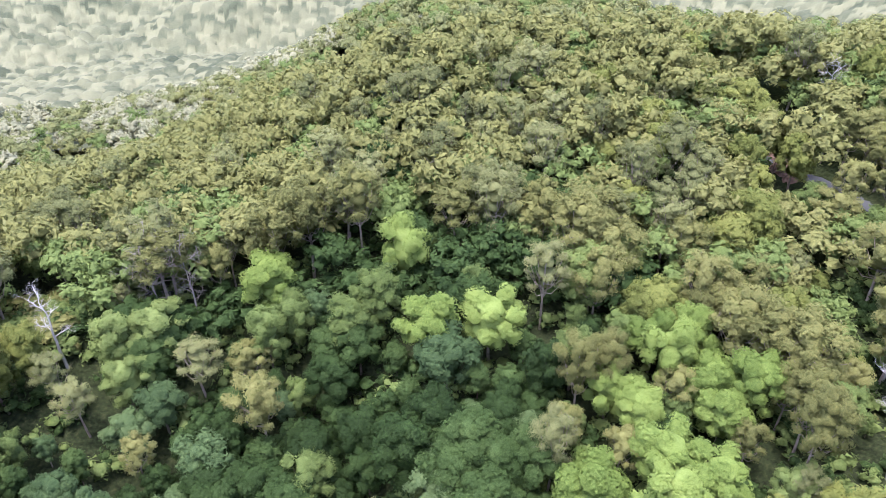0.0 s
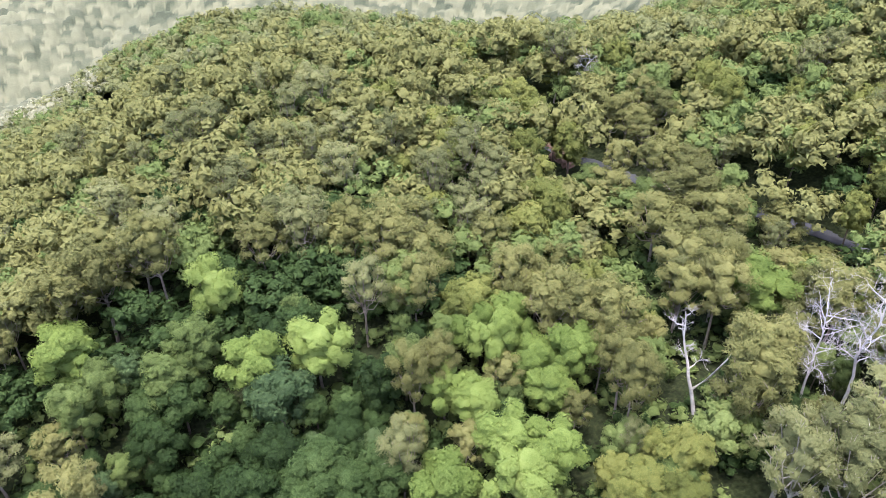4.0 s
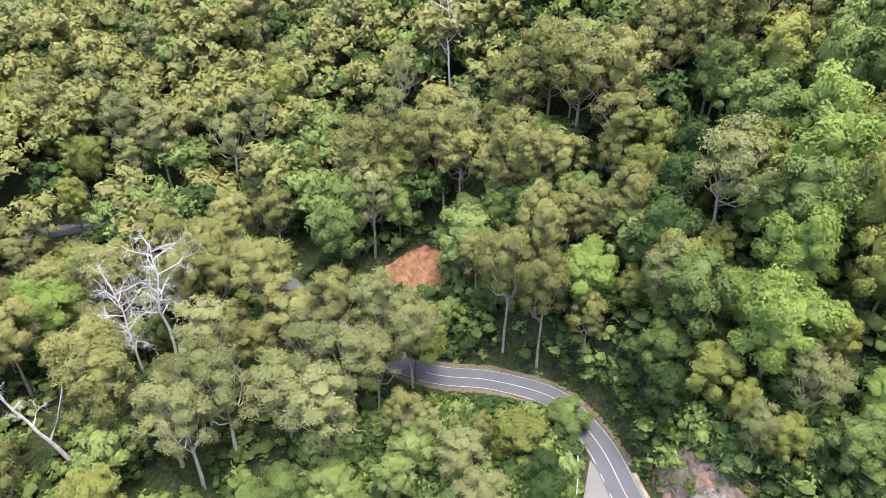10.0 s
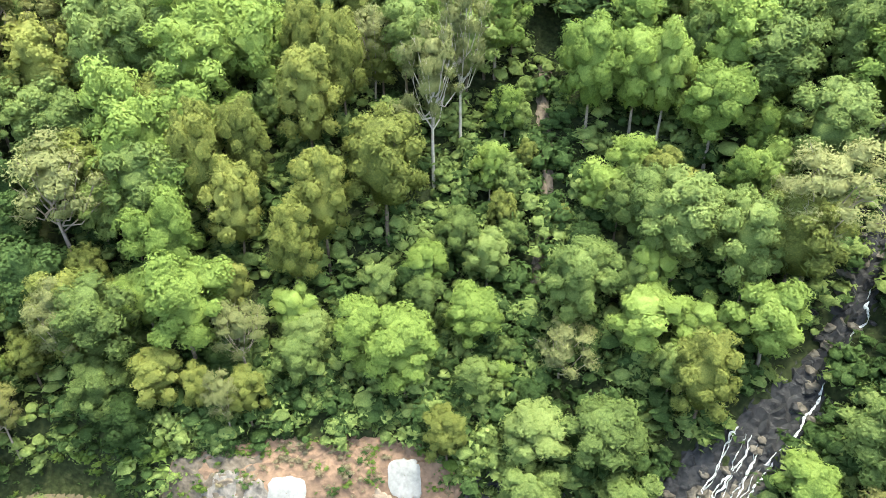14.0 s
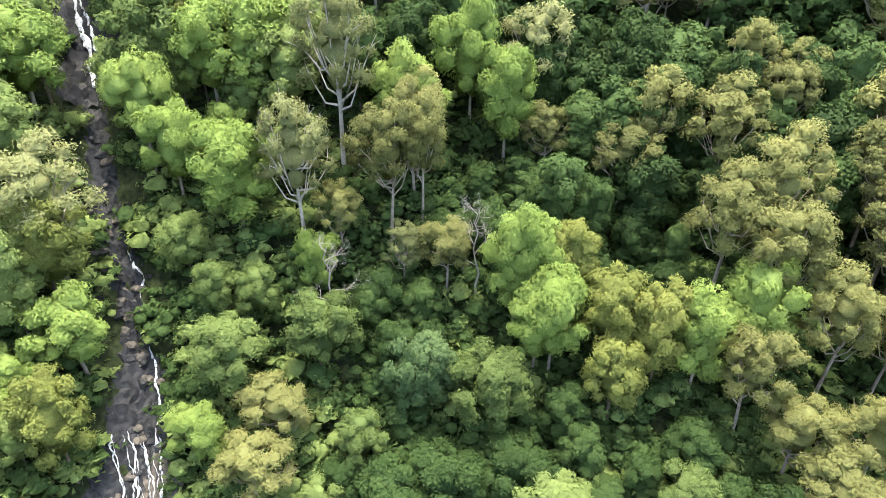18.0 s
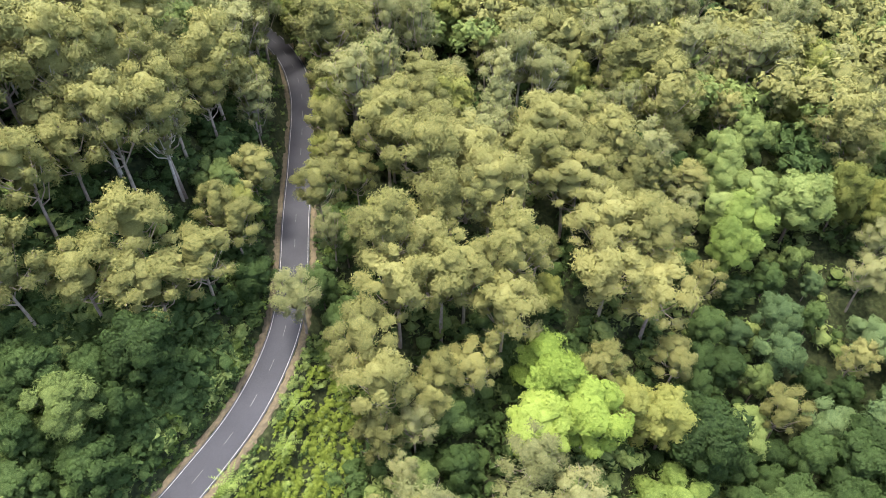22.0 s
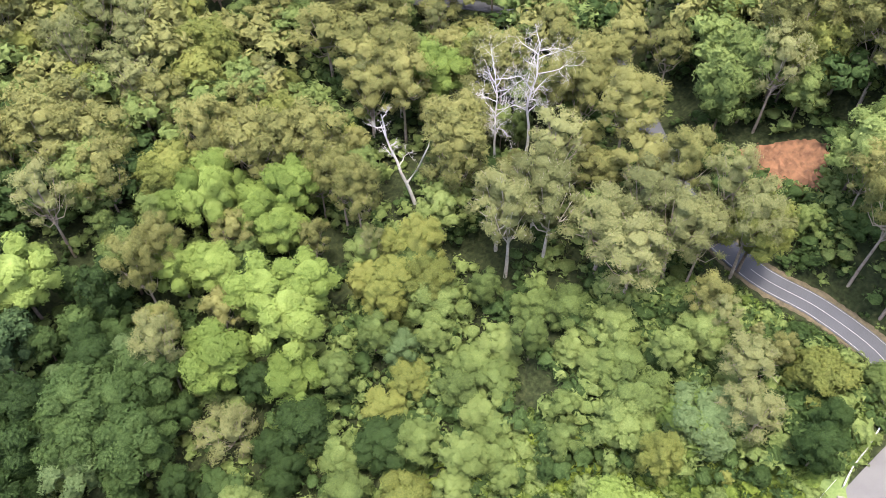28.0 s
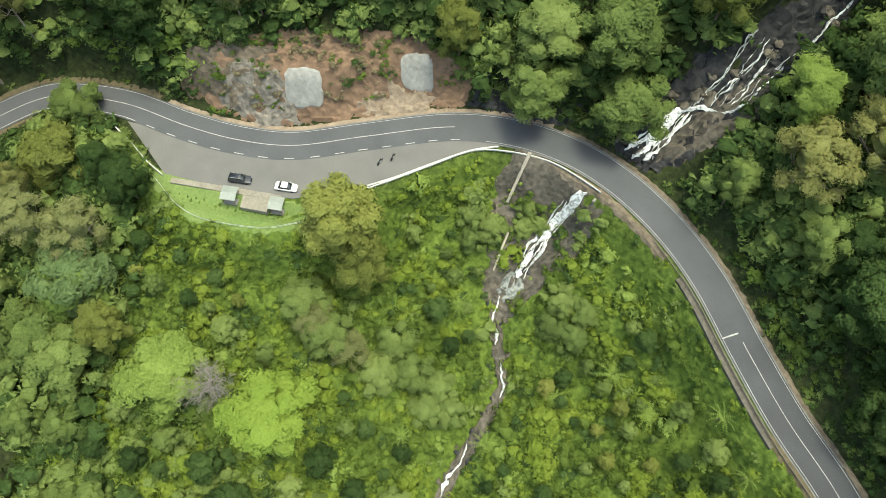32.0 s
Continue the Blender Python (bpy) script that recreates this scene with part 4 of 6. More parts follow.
def boulders():
    rng = np.random.RandomState(8)
    shapes = []
    for k in range(5):
        v = BALL_V * (1 + 0.0)
        w = np.array([noise.noise(Vector(p) * 1.3 + Vector((k * 7, 0, 0))) for p in v])
        v = v * (0.85 + 0.45 * w[:, None]) * np.array([1.2, 0.9, 0.7])
        shapes.append(mesh_np("boulder", v, [BALL_F], [M["wet_rock" if k < 3 else "fall_rock"]]))
    spots = [(x, y, 1.5) for x, y in spline(CREEK[4:13], 2.6)] + [(x, y, 0.8) for x, y in spline(CREEK[16:25], 1.7)]
    for x, y, s in spots:
        for _ in range(3 if s > 1 else 2):
            px, py, r = x + rng.normal() * 1.4 * s, y + rng.normal() * 1.2, s * rng.uniform(0.3, 1.1)
            if math.hypot(px, py) < 6:
                continue
            o = new("boulder", shapes[rng.randint(5)])
            o.matrix_basis = pose(px, py, height1(px, py) + 0.45, rng.uniform(-25, 25), rng.uniform(-25, 25), rng.uniform(0, 360)) @ Matrix.Diagonal((r, r, r, 1))
            tagged(o, "worn grey boulder in the creek below the falls" if s < 1 else "dark wet boulder beside the upper falls", "rock", "boulders along the creek")


def fallen_log(x0, y0, x1, y1, radius, label):
    a, b = Vector((x0, y0, height1(x0, y0) + 1.2)), Vector((x1, y1, height1(x1, y1) + 1.4))
    pts = [a.lerp(b, t) + Vector((0, 0, 0.15 * math.sin(t * 3))) for t in np.linspace(0, 1, 7)]
    v, f = tube(pts, np.linspace(radius, radius * 0.7, 7), 9)
    n = len(v)
    caps = [np.arange(9)[::-1], np.arange(n - 9, n)]
    me = bpy.data.meshes.new("fallen_log")
    me.from_pydata(v.tolist(), [], f.tolist() + [c.tolist() for c in caps])
    me.materials.append(M["log_wood"])
    tagged(new("fallen_log", me), label, "log")


fallen_log(38.6, -71.0, 37.4, -63.5, 0.42, "bleached straight log lying on the rock below the rail")
fallen_log(33.5, -59.5, 31.0, -52.0, 0.3, "thin grey log lying beside the lower falls")

# ---------------------------------------------------------------- vehicles and shelters
def loft(sections, mat, name):
    """A body from cross-sections along x: each is x, half width at sill, half width at shoulder, sill height, shoulder height, roof half width, roof height."""
    bm = bmesh.new()
    rings = []
    for x, w0, w1, z0, z1, w2, z2 in sections:
        pts = [(-w0, z0), (-w1, (z0 + z1) / 2), (-w1 * 0.97, z1), (-w2, z2), (w2, z2), (w1 * 0.97, z1), (w1, (z0 + z1) / 2), (w0, z0)]
        rings.append([bm.verts.new((x, y, z)) for y, z in pts])
    for a, b in zip(rings, rings[1:]):
        for i in range(8):
            bm.faces.new((a[i], a[(i + 1) % 8], b[(i + 1) % 8], b[i]))
    bm.faces.new(rings[0][::-1])
    bm.faces.new(rings[-1])
    bmesh.ops.recalc_face_normals(bm, faces=bm.faces[:])
    bmesh.ops.bevel(bm, geom=bm.edges[:], offset=0.035, segments=1, affect="EDGES")
    return bm_mesh(name, bm, mat, True)


def ring_mesh(name, radius, tube_r, wide, mat, seg=16):
    bm = bmesh.new()
    prof = [(radius - tube_r, -wide / 2), (radius - 0.02, -wide / 2), (radius, -wide / 4), (radius, wide / 4), (radius - 0.02, wide / 2), (radius - tube_r, wide / 2)]
    rings = [[bm.verts.new((math.cos(a) * r, y, math.sin(a) * r)) for r, y in prof] for a in np.linspace(0, 2 * np.pi, seg, endpoint=False)]
    for i in range(seg):
        a, b = rings[i], rings[(i + 1) % seg]
        for k in range(6):
            bm.faces.new((a[k], a[(k + 1) % 6], b[(k + 1) % 6], b[k]))
    bmesh.ops.recalc_face_normals(bm, faces=bm.faces[:])
    return bm_mesh(name, bm, mat, True)


def disc_mesh(name, radius, wide, mat, spokes=5):
    bm = bmesh.new()
    bmesh.ops.create_cone(bm, cap_ends=True, segments=14, radius1=radius * 0.25, radius2=radius * 0.25, depth=wide, matrix=pose(0, 0, 0, 90, 0, 0))
    for k in range(spokes):
        a = 2 * math.pi * k / spokes
        m = Matrix.Rotation(a, 4, "Y") @ Matrix.Translation((radius * 0.55, 0, 0)) @ Matrix.Diagonal((radius * 0.95, wide * 0.6, radius * 0.2, 1))
        bmesh.ops.create_cube(bm, size=1, matrix=m)
    return bm_mesh(name, bm, mat)


def simple(name, parent, mat, boxes, bevel=0.02, label=""):
    bm = bmesh.new()
    for b in boxes:
        box(bm, *b, bevel=bevel) if len(b) == 6 else box(bm, *b[:6], b[6], bevel)
    return part(name, bm_mesh(name, bm, mat), parent, label)


def car(name, label, x, y, turn, paint, tall, length, estate):
    e = thing(name, label, "car", x, y, 0.03, turn, "parked vehicles")
    L, h, w = length / 2, tall, 0.92
    belt = 0.92 if estate else 0.84
    part("body", loft([(-L, 0.7, 0.78, 0.42, belt - 0.18, 0.66, belt - 0.08), (-L + 0.25, 0.82, w, 0.3, belt, 0.8, belt + 0.03), (-0.4, 0.86, w, 0.26, belt, 0.82, belt + 0.03),
                       (L - 1.5, 0.86, w, 0.26, belt, 0.82, belt + 0.02), (L - 0.3, 0.8, 0.88, 0.3, belt - 0.14, 0.72, belt - 0.08), (L, 0.62, 0.7, 0.4, belt - 0.3, 0.55, belt - 0.24)], paint, "body"), e)
    back = -L + (0.18 if estate else 0.75)
    part("window_glass", loft([(back, 0.76, 0.78, belt - 0.02, belt + 0.03, 0.72, belt + 0.08), (back + (0.25 if estate else 0.6), 0.8, 0.8, belt - 0.02, belt + 0.2, 0.66, h - 0.06), (0.35, 0.8, 0.8, belt - 0.02, belt + 0.2, 0.66, h - 0.06),
                               (1.15, 0.78, 0.78, belt - 0.02, belt + 0.03, 0.7, belt + 0.08)], M["glass_dark"], "window_glass"), e, "dark tinted windows")
    part("roof", loft([(back + (0.3 if estate else 0.65), 0.64, 0.66, h - 0.09, h - 0.05, 0.56, h - 0.01), (-0.2, 0.68, 0.69, h - 0.09, h - 0.04, 0.58, h + 0.01), (0.4, 0.64, 0.65, h - 0.1, h - 0.06, 0.54, h - 0.02)], paint, "roof"), e)
    tm, dm = ring_mesh("tyre", 0.34, 0.12, 0.22, M["tyre"]), disc_mesh("rim", 0.23, 0.16, M["chrome"])
    for px in (-L + 0.95, L - 0.98):
        for py in (-0.8, 0.8):
            wheel = part("tyre", tm, e)
            wheel.location = (px, py, 0.34)
            part("rim", dm, wheel, "silver alloy rim")
    for py in (-0.62, 0.62):
        simple("headlight", e, M["chrome"], [(L - 0.12, py, belt - 0.22, 0.16, 0.3, 0.14)], 0.03, "clear headlight")
        simple("tail_light", e, M["lamp_red"], [(-L + 0.06, py, belt - 0.2, 0.1, 0.26, 0.16)], 0.03, "red tail light")
        simple("mirror", e, paint, [(0.75, py * 1.62, belt + 0.06, 0.14, 0.2, 0.14)], 0.03)
    if estate:
        for py in (-0.55, 0.55):
            simple("roof_bar", e, M["steel"], [(-0.7, py, h + 0.04, 1.9, 0.05, 0.05)], 0.01)
    return e


car("suv", "parked black estate car in the bay beside the lawn", 79.0, -26.9, 213, M["black_paint"], 1.72, 4.8, True)
car("sedan", "parked white sedan car in the bay under a tree", 70.6, -31.9, 213, M["white_paint"], 1.46, 4.6, False)


def motorcycle(x, y, turn, label):
    e = thing("motorcycle", label, "motorcycle", x, y, 0.03, turn, "parked vehicles")
    tm, dm = ring_mesh("tyre", 0.31, 0.09, 0.14, M["tyre"]), disc_mesh("rim", 0.22, 0.08, M["chrome"])
    for px in (-0.72, 0.72):
        wheel = part("tyre", tm, e)
        wheel.location = (px, 0, 0.31)
        part("rim", dm, wheel, "silver spoked rim")
    part("tank", loft([(-0.1, 0.1, 0.14, 0.72, 0.86, 0.08, 0.92), (0.15, 0.13, 0.18, 0.7, 0.9, 0.1, 1.0), (0.42, 0.1, 0.13, 0.72, 0.88, 0.07, 0.94)], M["black_paint"], "tank"), e, "black fuel tank")
    part("seat", loft([(-0.85, 0.07, 0.1, 0.8, 0.88, 0.06, 0.93), (-0.4, 0.12, 0.15, 0.74, 0.82, 0.1, 0.86), (-0.08, 0.1, 0.12, 0.74, 0.82, 0.09, 0.86)], M["tyre"], "seat"), e, "black padded seat")
    simple("engine", e, M["steel"], [(0.05, 0, 0.45, 0.5, 0.36, 0.36), (0.1, 0, 0.68, 0.24, 0.2, 0.16)], 0.03, "grey engine block")
    v, f = joined([tube([(0.72, s, 0.31), (0.5, s, 0.75), (0.42, s, 0.98)], [0.035, 0.035, 0.03]) for s in (-0.1, 0.1)])
    part("fork", mesh_np("fork", v, [f], [M["chrome"]]), e)
    v, f = tube([(0.25, -0.4, 1.05), (0.4, -0.2, 1.08), (0.42, 0, 1.04), (0.4, 0.2, 1.08), (0.25, 0.4, 1.05)], [0.02] * 5)
    part("handlebar", mesh_np("handlebar", v, [f], [M["tyre"]]), e)
    v, f = tube([(0.1, 0.2, 0.35), (-0.3, 0.22, 0.3), (-0.85, 0.24, 0.42)], [0.04, 0.05, 0.06])
    part("exhaust", mesh_np("exhaust", v, [f], [M["chrome"]]), e)
    simple("headlight", e, M["chrome"], [(0.56, 0, 0.9, 0.14, 0.18, 0.18)], 0.04)
    simple("mudguard", e, M["black_paint"], [(-0.72, 0, 0.66, 0.5, 0.14, 0.04)], 0.015)


motorcycle(60.6, -49.0, -79, "black motorcycle parked in the bay")
motorcycle(59.4, -51.6, -72, "second black motorcycle parked in the bay")


def shelter(x, y, turn, wide, deep, label):
    z = height1(x, y)
    e = thing("picnic_shelter", label, "shelter", x, y, z, turn, "picnic shelters")
    pm = bmesh.new()
    box(pm, 0, 0, 1.1, 0.12, 0.12, 2.6, 0, 0.01)
    pm = bm_mesh("post", pm, M["timber"])
    for sx in (-1, 1):
        for sy in (-1, 1):
            part("post", pm, e).location = (sx * (wide / 2 - 0.25), sy * (deep / 2 - 0.25), 0)
    for sx in (-1, 1):
        simple("beam", e, M["timber"], [(sx * (wide / 2 - 0.25), 0, 2.36, 0.1, deep - 0.2, 0.16)], 0.01)
    for sy in (-1, 1):
        bm = bmesh.new()
        n = 16
        top = [[bm.verts.new((-wide / 2 - 0.1 + (wide + 0.2) * i / n, yy, zz + 0.02 * (i % 2))) for i in range(n + 1)] for yy, zz in ((0, 2.82), (sy * (deep / 2 + 0.15), 2.44), (sy * (deep / 2 + 0.15), 2.40), (0, 2.78))]
        for a, b in ((0, 1), (1, 2), (2, 3), (3, 0)):
            for i in range(n):
                bm.faces.new((top[a][i], top[a][i + 1], top[b][i + 1], top[b][i]))
        bmesh.ops.recalc_face_normals(bm, faces=bm.faces[:])
        part("roof_sheet", bm_mesh("roof_sheet", bm, M["roof_sheet"]), e, "pale corrugated roof sheet")
    bm = bmesh.new()
    box(bm, 0, 0, 0.05, wide - 0.1, deep - 0.1, 0.24, 0, 0.02)
    part("floor_slab", bm_mesh("floor_slab", bm, M["concrete"]), e)


shelter(77.5, -23.0, 33, 3.0, 2.9, "small open picnic shelter with a pale metal roof on the lawn")
shelter(69.0, -27.8, 33, 2.8, 2.7, "open picnic shelter with a pale metal roof beside the sedan")


def paving():
    bm = bmesh.new()
    for pts, h in (([(90, -17.9), (80.2, -23.9), (70, -30.0), (69.3, -29.0), (79.4, -22.9), (89.4, -16.9)], 0.16), ([(76.8, -26.0), (71.6, -29.2), (69.6, -25.4), (74.4, -22.6)], 0.1)):
        t = [bm.verts.new((x, y, h)) for x, y in pts]
        fc = bm.faces.new(t)
        ext = bmesh.ops.extrude_face_region(bm, geom=[fc])
        bmesh.ops.translate(bm, verts=[q for q in ext["geom"] if isinstance(q, bmesh.types.BMVert)], vec=(0, 0, -1.2))
    bmesh.ops.recalc_face_normals(bm, faces=bm.faces[:])
    tagged(new("paved_path", bm_mesh("paved_path", bm, M["paving"])), "cream paved path and platform between the shelters", "path", kind="structure")


paving()

# ---------------------------------------------------------------- dead trees, ferns and scrub
def branch(rng, pieces, start, way, length, radius, depth, curl=0.17):
    pts, r, p, d = [start], [radius], np.array(start, float), np.array(way, float)
    n = 5
    for i in range(n):
        d = unit(d + rng.normal(size=3) * curl + np.array([0, 0, 0.06]))
        p = p + d * length / n
        pts.append(p.copy())
        r.append(radius * (1 - 0.8 * (i + 1) / n))
    pieces.append(tube(pts, r, 5 if depth < 2 else 4))
    if depth < 3:
        for _ in range(6 if depth == 0 else 4 if depth == 1 else 3):
            k = rng.randint(2, n + 1)
            side = unit(unit(np.array(pts[k]) - np.array(pts[k - 1])) * 0.6 + rng.normal(size=3) * 0.75)
            branch(rng, pieces, pts[k], side, length * rng.uniform(0.38, 0.62), r[k] * 0.62 + 0.012, depth + 1, curl)


def dead_tree(x, y, tall, seed, forks, spread, label, mat="dead_wood", start=0.45, thick=0.4, lean=(0, 0), fork=None):
    rng = np.random.RandomState(seed)
    e = thing("dead_tree", label, "tree", x, y, height1(x, y), 0, "dead trees")
    line = np.array([(rng.normal() * 0.25 * t * 3 + lean[0] * t, rng.normal() * 0.25 * t * 3 + lean[1] * t, tall * t) for t in np.linspace(0, 1, 9)])
    line[0] = (0, 0, -1)
    v, f = tube(line, np.linspace(thick, thick * 0.2, 9), 8)
    part("trunk", mesh_np("trunk", v, [f], [M[mat]], shade=True), e)
    if fork:
        v, f = tube([line[2], (line[2] + np.array(fork)) / 2 - np.array([0, 0, 1.5]), fork, np.array(fork) * 1.12], [thick * 0.7, thick * 0.5, thick * 0.3, thick * 0.12], 7)
        part("fork", mesh_np("fork", v, [f], [M[mat]], shade=True), e)
    for k in range(forks):
        t = start + (0.95 - start) * k / max(1, forks - 1)
        i = min(7, int(t * 8))
        a = k * 2.4 + rng.uniform(-0.5, 0.5)
        pieces = []
        branch(rng, pieces, line[i] + (line[i + 1] - line[i]) * (t * 8 - i), unit(np.array([math.cos(a), math.sin(a), rng.uniform(0.35, 0.9)])), tall * spread * rng.uniform(0.7, 1.2), thick * 0.38, 0)
        v, f = joined(pieces)
        part("bough", mesh_np("bough", v, [f], [M[mat]], shade=True), e)
    HEROES.append((x, y, 5.0))


HEROES = []  # ground kept free round the trees that are placed one by one: x, y, radius
dead_tree(-111.2, 151.0, 28, 4, 7, 0.20, "bleached white dead tree with short broken limbs above the canopy", thick=0.5)
dead_tree(108.0, 108.0, 29, 9, 6, 0.15, "bare white forked dead tree standing over the canopy", start=0.45, thick=0.62, lean=(-3.7, 10.2), fork=(2.4, -3.4, 22))
dead_tree(136.4, 90.1, 43, 12, 17, 0.19, "tall ghostly white dead tree with many fine branches", thick=0.5)
dead_tree(127.3, 95.0, 38, 15, 17, 0.20, "white dead tree with drooping twiggy limbs", thick=0.42)
dead_tree(-136.2, -63.8, 33, 21, 7, 0.16, "thin pale dead tree on the slope above the road", thick=0.35)
dead_tree(212.4, 22.8, 42, 24, 10, 0.17, "tall grey dead tree high on the slope", thick=0.42)
dead_tree(-28.0, -109.1, 23, 27, 6, 0.22, "bare grey dead tree with crooked limbs among gums", "twig_grey", thick=0.32)
dead_tree(-57.5, -103.9, 25, 30, 6, 0.22, "bare grey dead tree with crooked limbs among gums", "twig_grey", thick=0.3)
dead_tree(-88.3, 168.9, 33, 33, 12, 0.20, "leafless grey-brown tree with fine twigs", "twig_grey", 0.35, 0.35)
dead_tree(-77.8, 172.2, 33, 36, 13, 0.19, "leafless grey-brown tree with fine twigs", "twig_grey", 0.3, 0.35)
dead_tree(55.5, 5.6, 13, 42, 26, 0.36, "round grey leafless tree of fine twigs beside a lime tree", "twig_grey", 0.25, 0.26)
dead_tree(146.9, 253.2, 25, 39, 8, 0.22, "small white dead tree above the landslip", thick=0.4)


def frond_mesh(name, length, mat, droop):
    """One frond: a bent midrib with pairs of narrow leaflets."""
    v, f = [], []
    n = 9
    for i in range(n):
        t = (i + 0.5) / n
        x, z = length * t, droop * (0.35 * math.sin(t * 2.2) - t * t * 0.7) * length
        w = length * 0.24 * math.sin(math.pi * min(0.97, t * 0.85 + 0.12))
        for s in (-1, 1):
            k = len(v)
            v += [(x - 0.03, 0, z), (x + 0.10 * length, s * w * 0.5, z - 0.02), (x + 0.14 * length, s * w, z - 0.12 * w), (x + 0.06 * length, 0, z)]
            f.append((k, k + 1, k + 2, k + 3))
    return mesh_np(name, v, [np.array(f)], [mat])


FRONDS = {"tree_fern": frond_mesh("frond", 2.6, M["lime_leaf"], 0.7), "palm": frond_mesh("frond", 3.2, M["gold_leaf"], 1.0)}


def fern(name, x, y, tall, size, seed, label, count=13):
    rng = np.random.RandomState(seed)
    e = thing(name, label, "fern" if name == "tree_fern" else "palm", x, y, height1(x, y), 0, "tree ferns of the open slope" if name == "tree_fern" else "")
    v, f = tube([(0, 0, -0.5), (0.05, 0, tall / 2), (0, 0, tall)], [0.16, 0.12, 0.1], 7)
    part("trunk", mesh_np("trunk", v, [f], [M["bark_brown"]], shade=True), e)
    for k in range(count):
        o = part("frond", FRONDS[name], e)
        o.matrix_basis = pose(0, 0, tall, rng.uniform(-8, 8), rng.uniform(-28, 2), k * 360 / count + rng.uniform(-8, 8)) @ Matrix.Diagonal((size, size, size, 1))


for _k, (_x, _y) in enumerate([(-79.5, -16.2), (-71.9, -19.3), (-63.5, -28.5), (-2, -50.4), (-31, -47.5), (-21.5, -53.0), (31.8, -41.3), (8.7, -24.3), (22.7, -13.2), (4, -40), (-12, -48)]):
    fern("tree_fern", _x, _y, 2.4 + 0.3 * (_k % 3), (1.0 if _k > 2 else 1.35) + 0.15 * (_k % 4), _k, "bright green tree fern with a star of spreading fronds")
fern("palm", 9.9, 110.2, 9.0, 1.2, 31, "small yellowish palm among dark rainforest trees")
fern("palm", 20.8, 85.1, 7.0, 1.1, 32, "small green palm among dark rainforest trees")
boulders()

# ---------------------------------------------------------------- the trees that stand out, one by one
_rng = np.random.RandomState(3)


def hero(kind, x, y, tall, width):
    """A tree of a given height and crown width."""
    HEROES.append((x, y, width * 0.55))
    n = 1 if width < 17.5 else 2 if width < 22 else 3 if width < 27 else 4
    n = max(n, min(4, math.ceil((width / (1.3 * tall)) ** 2)))
    turn, w = _rng.uniform(0, 6.28), width * (1, 1, 0.64, 0.58, 0.54)[n]
    for k in range(n):
        a, off = turn + k * 6.28 / n, 0 if n == 1 else width * 0.25
        t = tall * (1 if k == 0 else _rng.uniform(0.82, 0.97))
        px, py = x + math.sin(a) * off, y + math.cos(a) * off
        plant(kind, px, py, t, _rng, w / (KINDS[kind][1] * t / KINDS[kind][0]), coarse=math.hypot(x, y) > 200)


hero("lime_tree", 63.7, 145.1, 27.0, 22.3)
hero("lime_tree", 74.1, 127.5, 27.0, 23.0)
hero("lime_tree", 56.6, 103.5, 27.0, 26.6)
hero("lime_tree", 35.4, 105.4, 22.0, 17.0)
hero("lime_tree", 45.9, 91.3, 16.0, 13.6)
hero("lime_tree", 47.3, 129.2, 24.0, 19.5)
hero("lime_tree", 13.6, 153.2, 27.0, 17.1)
hero("lime_tree", -3.0, 153.3, 27.0, 17.2)
hero("lime_tree", -12.1, 182.4, 27.0, 13.9)
hero("lime_tree", -54.4, 177.3, 27.0, 16.5)
hero("broadleaf_tree", -49.6, 162.2, 27.0, 19.9)
hero("rainforest_tree", -85.0, 156.3, 23.0, 24.3)
hero("broadleaf_tree", -27.0, 158.7, 27.0, 16.2)
hero("broadleaf_tree", -18.9, 164.2, 27.0, 14.7)
hero("blue_tree", 0.9, 144.7, 24.0, 16.8)
hero("rainforest_tree", -30.5, 153.3, 23.0, 22.7)
hero("gum_tree", 39.8, 134.3, 35.0, 18.4)
hero("grey_gum_tree", 30.0, 164.9, 34.0, 15.9)
hero("golden_tree", 82.8, 83.9, 26.0, 23.3)
hero("gum_tree", 87.1, 111.8, 35.0, 18.7)
hero("open_gum_tree", 108.9, 70.6, 34.0, 28.1)
hero("grey_gum_tree", 116.0, 42.7, 34.0, 33.6)
hero("gum_tree", 126.9, 138.2, 35.0, 29.1)
hero("lime_tree", 139.7, 128.7, 27.0, 17.4)
hero("gum_tree", 150.9, 86.0, 35.0, 22.3)
hero("gum_tree", 139.2, 164.8, 35.0, 37.5)
hero("lime_tree", 140.7, -18.1, 22.0, 13.7)
hero("grey_gum_tree", 126.1, 27.8, 32.0, 22.3)
hero("golden_tree", 128.7, 21.7, 24.0, 14.4)
hero("golden_tree", 120.2, -72.1, 34.0, 22.2)
hero("golden_tree", 96.3, -95.4, 34.0, 17.1)
hero("golden_tree", 102.2, -78.3, 32.0, 19.4)
hero("golden_tree", 117.1, -93.6, 34.0, 15.6)
hero("golden_tree", 122.2, -103.5, 34.0, 19.7)
hero("lime_tree", 122.0, -57.1, 27.0, 13.1)
hero("lime_tree", 111.4, -51.9, 27.0, 16.1)
hero("lime_tree", 75.6, -77.8, 23.0, 14.2)
hero("lime_tree", 84.0, -74.6, 21.0, 11.3)
hero("lime_tree", 69.2, -143.5, 32.0, 21.1)
hero("lime_tree", 69.3, -92.3, 20.0, 11.1)
hero("open_gum_tree", 96.7, -117.1, 42.0, 19.4)
hero("broadleaf_tree", 53.7, -106.7, 27.0, 13.5)
hero("golden_tree", 110.0, -42.5, 18.0, 11.7)
hero("broadleaf_tree", 118.7, -34.0, 18.0, 11.9)
hero("lime_tree", -4.8, -148.2, 28.0, 19.3)
